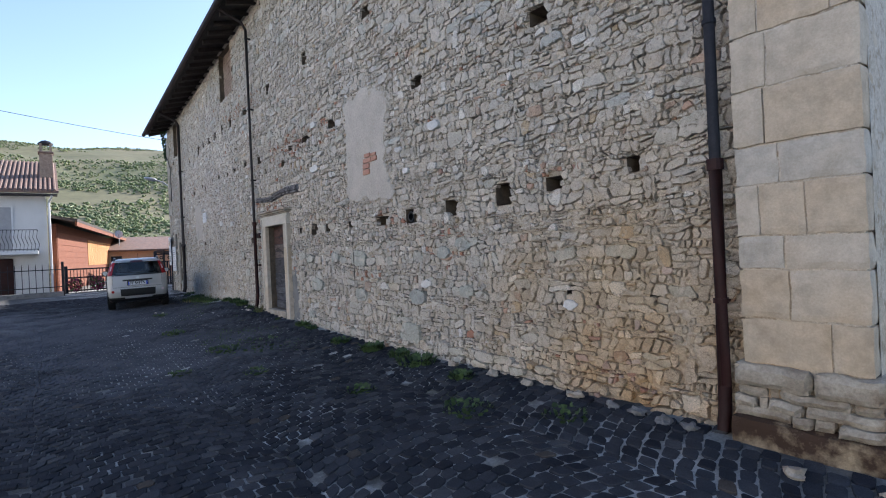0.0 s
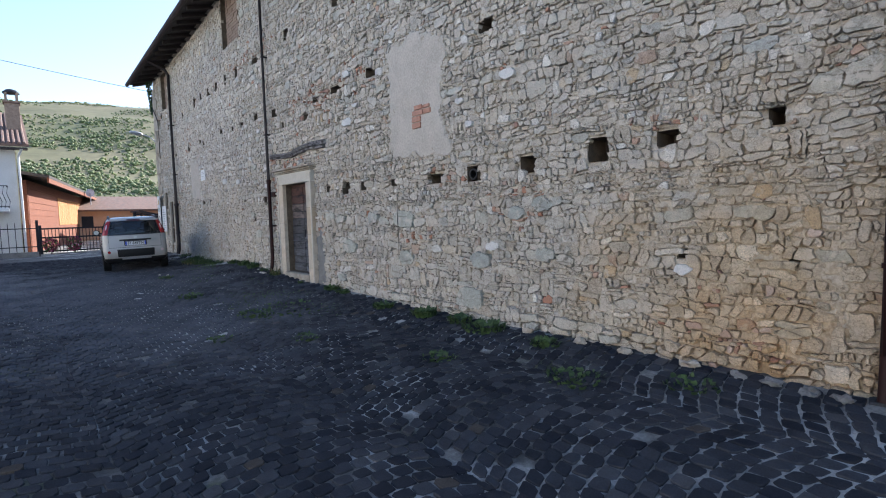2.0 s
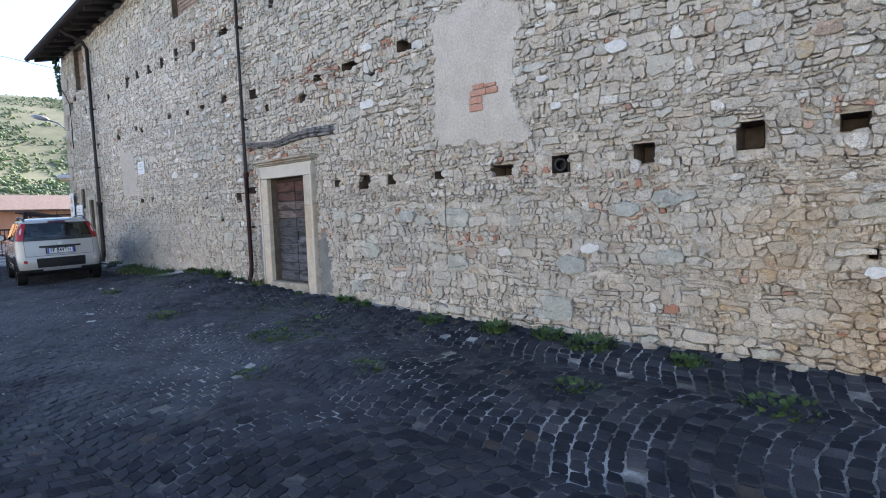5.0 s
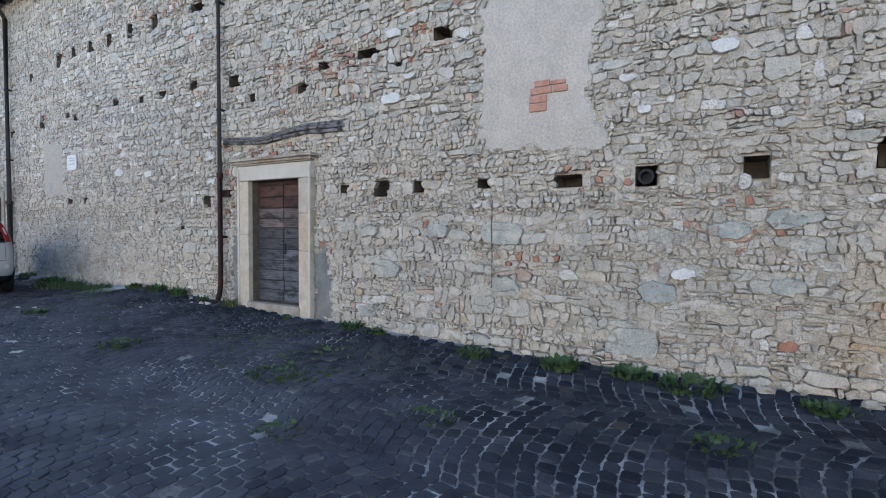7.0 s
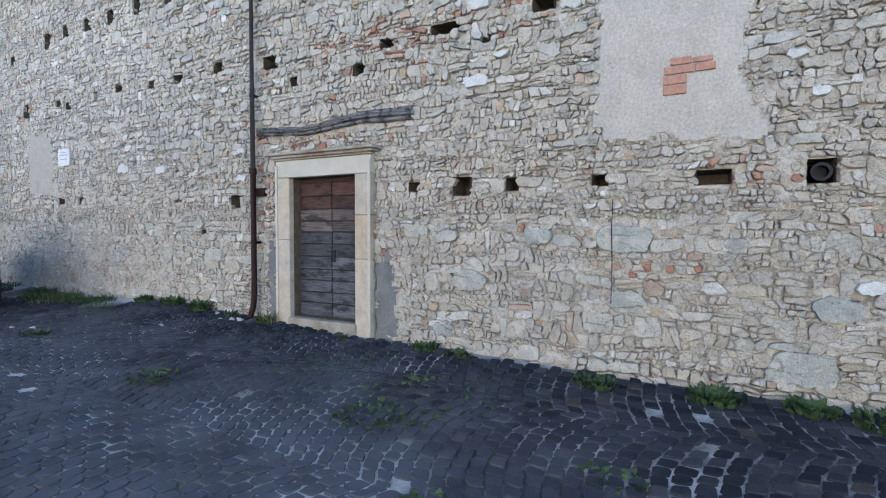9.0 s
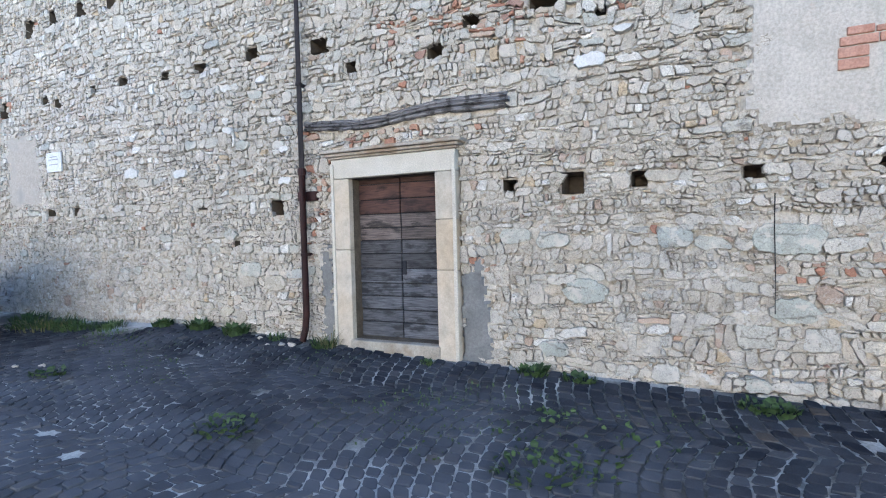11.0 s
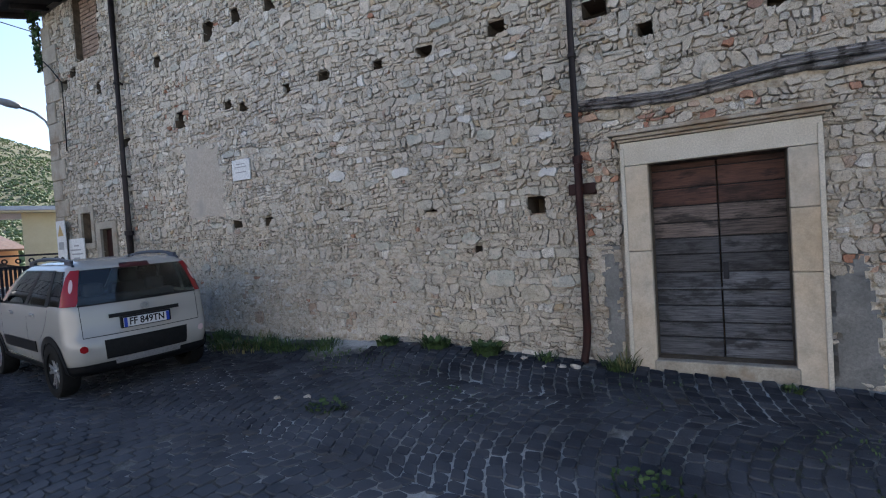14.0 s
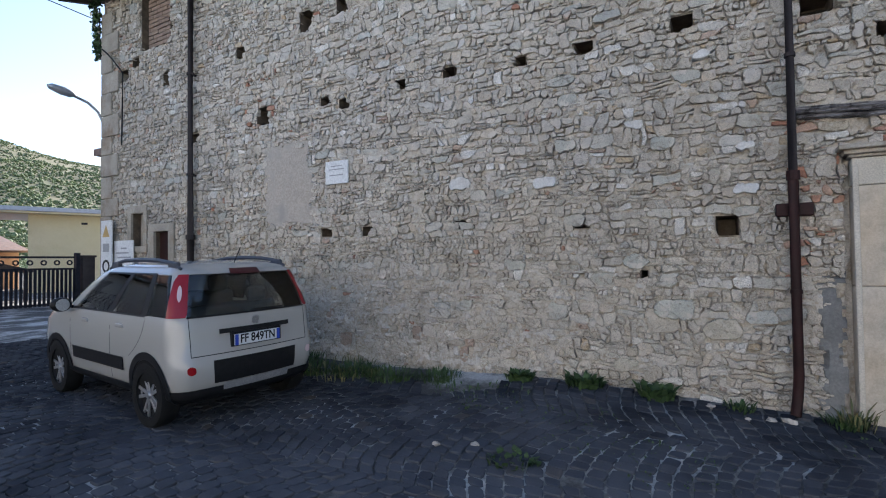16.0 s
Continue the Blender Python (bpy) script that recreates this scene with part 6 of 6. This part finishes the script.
        rail = part("roof_rail", tube([(s * 0.60, -0.24, 1.53), (s * 0.60, -0.10, 1.585), (s * 0.60, 0.20, 1.615), (s * 0.60, 0.55, 1.622), (s * 0.60, 0.95, 1.612), (s * 0.595, 1.20, 1.58), (s * 0.59, 1.36, 1.52)], [0.014, 0.02, 0.022, 0.022, 0.022, 0.02, 0.014], 8), M_RAIL, car, "dark grey roof rail", smooth=True)
        for y, z in ((-0.10, 1.545), (1.18, 1.54)):
            part("rail_foot", box((s * 0.595 - 0.022, y - 0.09, z - 0.02), (s * 0.595 + 0.022, y + 0.09, z + 0.055), 0.015), M_RAIL, rail)
    rear("seam", -1.13, 1.13, 0.702, 0.710, 0.002, M_BLACK, nz=1, nq=14)
    rear("bumper_panel", -0.76, 0.76, 0.435, 0.655, 0.012, M_BLACK, body, "black lower bumper panel", 14, 4)
    rear("skid_plate", -0.62, 0.62, 0.36, 0.43, 0.022, M_SILVER, body, "silver skid plate", 14, 6)
    rear("bumper_edge", -1.98, 1.98, 0.272, 0.40, 0.016, M_BLACK, nq=48, nz=5)
    part("plate_recess", box((-0.285, -0.585, 0.755), (0.285, -0.54, 0.895), 0.004), M_BLACK, car, "dark plate recess")
    part("badge", lathe([(0.0, 0.0), (0.0, 0.042), (0.012, 0.036)], "x", 16), M_ALLOY, car, "round chrome badge").matrix_basis = pose(0, -0.558, 0.995, 0, 0, 90)
    part("antenna", tube([(0.05, -0.10, 1.575), (0.05, -0.22, 1.74)], 0.005, 5), M_BLACK, car)
    part("wiper", box((-0.02, -0.545, 1.09), (0.34, -0.525, 1.106), 0.004), M_BLACK, car)
    plate = part("number_plate", box((-0.26, -0.597, 0.765), (0.26, -0.56, 0.875), 0.002), M_PLATE, car, "white number plate with blue end bands")
    for a, b in ((-0.26, -0.222), (0.222, 0.26)):
        part("blue_band", box((a + 0.001, -0.6005, 0.766), (b - 0.001, -0.596, 0.874)), M_BLUE, plate)
    txt = bpy.data.curves.new("plate_text", "FONT")
    txt.body = "FF 849TN"
    txt.size = 0.118
    txt.offset = 0.0025
    txt.align_x, txt.align_y = "CENTER", "CENTER"
    txt.extrude = 0.0008
    t = new("plate_text", txt)
    txt.materials.append(M_BLACK)
    t.parent = plate
    t.matrix_basis = pose(0, -0.5985, 0.821, 90, 0, 0) @ Matrix.Diagonal((0.84, 1, 1, 1))
    return car


parked_car()


# ---- weeds, loose stones ----
def tuft(name, x, y, r, h, blades, seed, label, mat=M_WEED, broad=False):
    rng = random.Random(seed)
    bm = bmesh.new()
    for _ in range(blades):
        a, d = rng.uniform(0, 2 * math.pi), r * math.sqrt(rng.random())
        bx, by = x + d * math.cos(a), y + d * math.sin(a) * 1.3
        bx = min(bx, WALL_X - 0.05)
        z = ground_z(bx, by)
        lean = rng.uniform(0.2, 0.9)
        dirx, diry = math.cos(a + rng.uniform(-0.8, 0.8)), math.sin(a + rng.uniform(-0.8, 0.8))
        hh = h * rng.uniform(0.45, 1.1)
        w = (0.018 if broad else 0.006) * rng.uniform(0.7, 1.5)
        px, py = -diry * w, dirx * w
        k = hh * lean
        v = [bm.verts.new(p) for p in (
            (bx - px * 0.4, by - py * 0.4, z - 0.01), (bx + px * 0.4, by + py * 0.4, z - 0.01),
            (bx + px + dirx * k * 0.4, by + py + diry * k * 0.4, z + hh * 0.6), (bx - px + dirx * k * 0.4, by - py + diry * k * 0.4, z + hh * 0.6),
            (bx + dirx * k, by + diry * k, z + hh * rng.uniform(0.7, 1.0)))]
        bm.faces.new((v[0], v[1], v[2], v[3]))
        bm.faces.new((v[3], v[2], v[4]))
    ob = empty(name, pose(x, y, ground_z(x, y)), label, "weed", "weeds along the wall")
    bmesh.ops.translate(bm, verts=bm.verts, vec=(-x, -y, -ground_z(x, y)))
    tagged(part("leaves", bm, mat, ob), kind="stuff")
    return ob


WEEDS = [  # x, y, radius, height, blades, broad leaves
    (3.62, 5.9, 0.16, 0.12, 90, 1), (3.66, 5.3, 0.14, 0.10, 70, 1), (3.6, 4.85, 0.22, 0.10, 90, 1), (3.55, 4.0, 0.13, 0.08, 60, 1), (3.6, 6.75, 0.16, 0.08, 70, 1),
    (3.75, 8.45, 0.13, 0.09, 60, 1), (3.72, 8.05, 0.12, 0.07, 40, 1), (3.66, 9.42, 0.06, 0.09, 60, 0), (3.7, 10.65, 0.10, 0.16, 90, 0), (3.74, 11.3, 0.10, 0.12, 60, 0),
    (3.74, 11.9, 0.13, 0.14, 90, 1), (3.76, 12.5, 0.14, 0.14, 90, 1), (3.72, 13.1, 0.12, 0.12, 80, 1), (3.55, 13.9, 0.22, 0.16, 170, 0), (3.45, 14.4, 0.26, 0.18, 220, 0),
    (3.5, 14.9, 0.26, 0.2, 240, 0), (3.4, 15.4, 0.26, 0.18, 220, 0), (3.6, 15.8, 0.24, 0.2, 200, 0), (3.7, 17.2, 0.2, 0.14, 110, 0), (3.05, 3.35, 0.12, 0.05, 60, 1),
    (2.75, 4.6, 0.09, 0.05, 45, 1), (2.35, 8.05, 0.16, 0.055, 60, 1), (2.75, 7.9, 0.30, 0.045, 70, 1), (2.9, 8.6, 0.34, 0.04, 130, 0), (2.6, 9.1, 0.34, 0.04, 110, 0),
    (2.05, 10.2, 0.12, 0.05, 45, 1), (2.9, 12.3, 0.28, 0.03, 90, 0), (2.6, 11.7, 0.22, 0.03, 70, 0), (2.3, 6.4, 0.10, 0.04, 40, 1), (3.1, 7.3, 0.2, 0.03, 60, 0),
    (1.6, 7.2, 0.09, 0.04, 35, 1), (3.4, 2.6, 0.10, 0.05, 40, 1), (2.2, 12.6, 0.09, 0.05, 40, 1), (3.3, 10.4, 0.2, 0.03, 60, 0), (3.2, 13.3, 0.24, 0.05, 90, 0)]
for k, (wx, wy, wr, wh, wn, wb) in enumerate(WEEDS):
    flat = wh < 0.06
    tuft("weed", wx, wy, wr * (1.5 if flat else 0.85), wh * (1.0 if flat else 0.85 if wb else 0.6), int(wn * 1.3), 100 + k,
         "low green weed creeping between the cobbles" if flat else ("leafy green weed at the foot of the wall" if wb else "tuft of long grass at the foot of the wall"),
         M_WEED, bool(wb))
tuft("dry_grass", 3.72, 10.58, 0.08, 0.2, 40, 77, "dry straw-coloured grass beside the door jamb", M_DRYGRASS)
tuft("dry_grass", 3.45, 15.1, 0.4, 0.15, 120, 78, "dry straw-coloured grass among the green weeds", M_DRYGRASS)


def loose_stone(x, y, s, seed, mat, label):
    rng = random.Random(seed)
    bm = bmesh.new()
    bmesh.ops.create_icosphere(bm, subdivisions=2, radius=1.0)
    for v in bm.verts:
        k = s * (0.8 + 0.7 * blob(v.co.x * 1.4, v.co.y * 1.4, v.co.z * 1.4 + seed))
        v.co = Vector((v.co.x * k, v.co.y * k * 1.25, v.co.z * k * 0.75))
    bmesh.ops.translate(bm, verts=bm.verts, vec=(x, y, ground_z(x, y) + s * 0.35))
    return tagged(part("loose_stone", bm, mat), label, "stone", "loose stones by the wall")


for k, (sx, sy, ss) in enumerate(((3.68, 1.80, 0.055), (3.68, 1.98, 0.06), (3.70, 2.2, 0.06), (3.72, 2.42, 0.05), (3.45, 1.15, 0.06), (3.72, 2.75, 0.07), (3.74, 3.3, 0.06),
                                  (3.74, 3.75, 0.065), (3.74, 4.35, 0.06), (3.5, 0.75, 0.05))):
    loose_stone(sx, sy, ss, k, M_LUMP if k < 4 else M_LIMEGREY, "rough grey limestone lump lying at the foot of the wall")
for k, (sx, sy, ss) in enumerate(((3.62, 10.98, 0.045), (3.6, 11.1, 0.035), (2.2, 13.15, 0.03), (2.3, 12.9, 0.03), (3.7, 11.5, 0.03), (3.55, 11.25, 0.025))):
    loose_stone(sx, sy, ss, 40 + k, M_PLASTER2, "small pale piece of broken mortar on the cobbles")


def ivy():
    rng = random.Random(9)
    bm = bmesh.new()
    for _ in range(330):
        z = 6.7 - 1.1 * rng.random() ** 1.2
        w = 0.03 + 0.11 * max(0.0, (z - 5.5) / 1.2)
        x = WALL_X - 0.03 - rng.random() * w * 1.3
        y = CORNER_Y + 0.05 + rng.uniform(-0.05, 0.12)
        s = rng.uniform(0.025, 0.055)
        m = pose(x, y, z, rng.uniform(0, 180), rng.uniform(0, 180), rng.uniform(0, 360))
        vs = [bm.verts.new(m @ Vector(p)) for p in ((-s, 0, 0), (0, -s * 0.6, 0), (s, 0, 0), (0, s * 0.7, 0))]
        bm.faces.new(vs)
    p = empty("ivy", pose(0, 0, 0), "dark green ivy climbing the rear corner under the eaves", "plant")
    part("leaves", bm, M_IVY, p)
    part("stem", tube([(WALL_X - 0.04, CORNER_Y + 0.05, 5.6), (WALL_X - 0.06, CORNER_Y + 0.04, 6.0), (WALL_X - 0.06, CORNER_Y + 0.04, 6.5)], 0.012, 5), M_EAVE, p)


ivy()


# ---- paving and wall stones, piece by piece ----
def cobble_quads():
    """Corners of the paving blocks: lanes of arched rows."""
    lane, radius, pitch = 1.42, 1.45, 0.110
    out = []
    for i in range(-3, 5):
        u0 = -0.49 + lane * i
        for j in range(-32, 222):
            half = math.asin(lane / 2 / radius)
            n = int(2 * half * radius / pitch)
            shift = 0.5 if j % 2 else 0.0
            for k in range(n + 1):
                a0, a1 = -half + 2 * half * (k - shift) / n, -half + 2 * half * (k + 1 - shift) / n
                a0, a1 = max(a0, -half), min(a1, half)
                if a1 - a0 < 0.035:
                    continue
                q = []
                for a, r in ((a0, 0), (a1, 0), (a1, 1), (a0, 1)):
                    x = u0 + radius * math.sin(a)
                    y = pitch * (j + r) + radius * math.cos(a) - 1.4
                    q.append((x + 0.07 * blob(x * 0.9, y * 0.9, 61.0) + 0.02 * blob(x * 4, y * 4, 64.0), y + 0.07 * blob(x * 0.9, y * 0.9, 67.0) + 0.02 * blob(x * 4, y * 4, 69.0)))
                out.append(q)
    return out


def cobble_mesh(q, rng):
    """A worn block with blunted corners, its outline uneven."""
    cx, cy = sum(p[0] for p in q) / 4, sum(p[1] for p in q) / 4
    s0 = rng.uniform(0.84, 0.955)
    rim = []
    for k in range(4):
        (x0, y0), (x1, y1) = q[k], q[(k + 1) % 4]
        for u in (rng.uniform(0.10, 0.22), rng.uniform(0.78, 0.90)):
            rim.append((cx + (x0 + (x1 - x0) * u - cx) * s0 + rng.uniform(-0.006, 0.006), cy + (y0 + (y1 - y0) * u - cy) * s0 + rng.uniform(-0.006, 0.006)))
    h = rng.uniform(0.007, 0.016)
    tx, ty = rng.uniform(-0.07, 0.07), rng.uniform(-0.07, 0.07)
    g = ground_z(cx, cy)
    gx, gy = (ground_z(cx + 0.05, cy) - g) / 0.05, (ground_z(cx, cy + 0.05) - g) / 0.05
    v = []
    for s, dz in ((1.0, -0.02), (0.985, h * 0.6), (0.92, h)):
        for x, y in rim:
            dx, dy = (x - cx) * s, (y - cy) * s
            v.append((cx + dx, cy + dy, g + gx * dx + gy * dy + dz + (tx * dx + ty * dy if dz > 0 else 0)))
    f = []
    for r in (0, 8):
        for k in range(8):
            f.append((r + k, r + (k + 1) % 8, r + 8 + (k + 1) % 8, r + 8 + k))
    f.append(tuple(range(16, 24)))
    return v, f


paving = empty("cobble_paving", pose(0, 0, 0), "dark basalt cobbles laid in arched rows with pale joints", "paving", kind="structure")


def build_paving():
    rng = random.Random(31)
    verts, faces, single = [], [], []
    for q in cobble_quads():
        cx, cy = sum(p[0] for p in q) / 4, sum(p[1] for p in q) / 4
        if not (-4.2 < cx < WALL_X - 0.04 and -2.5 < cy < 21.5):
            continue
        if cx > 3.0 and cy > 13.2 and blob(cx * 1.5, cy * 1.5) + (cx - 3.3) * 1.2 > 0.1:
            continue
        if cx > 3.80 + 0.05 * blob(cy * 2, 0) or (cx > 3.64 and cy < 1.65):
            continue
        if rng.random() < 0.006:
            continue
        v, f = cobble_mesh(q, rng)
        if 1.5 < cx < 3.1 and 9.3 < cy < 11.9 and len(single) < 295:
            single.append((v, f))
            continue
        n = len(verts)
        verts += v
        faces += [tuple(i + n for i in p) for p in f]
    rest = from_data("cobbles", verts, faces, M_COBBLE, paving)
    tagged(rest, "rest of the dark basalt cobbles", kind="stuff")
    for v, f in single:
        from_data("cobble", v, f, M_COBBLE_OB, paving)


build_paving()
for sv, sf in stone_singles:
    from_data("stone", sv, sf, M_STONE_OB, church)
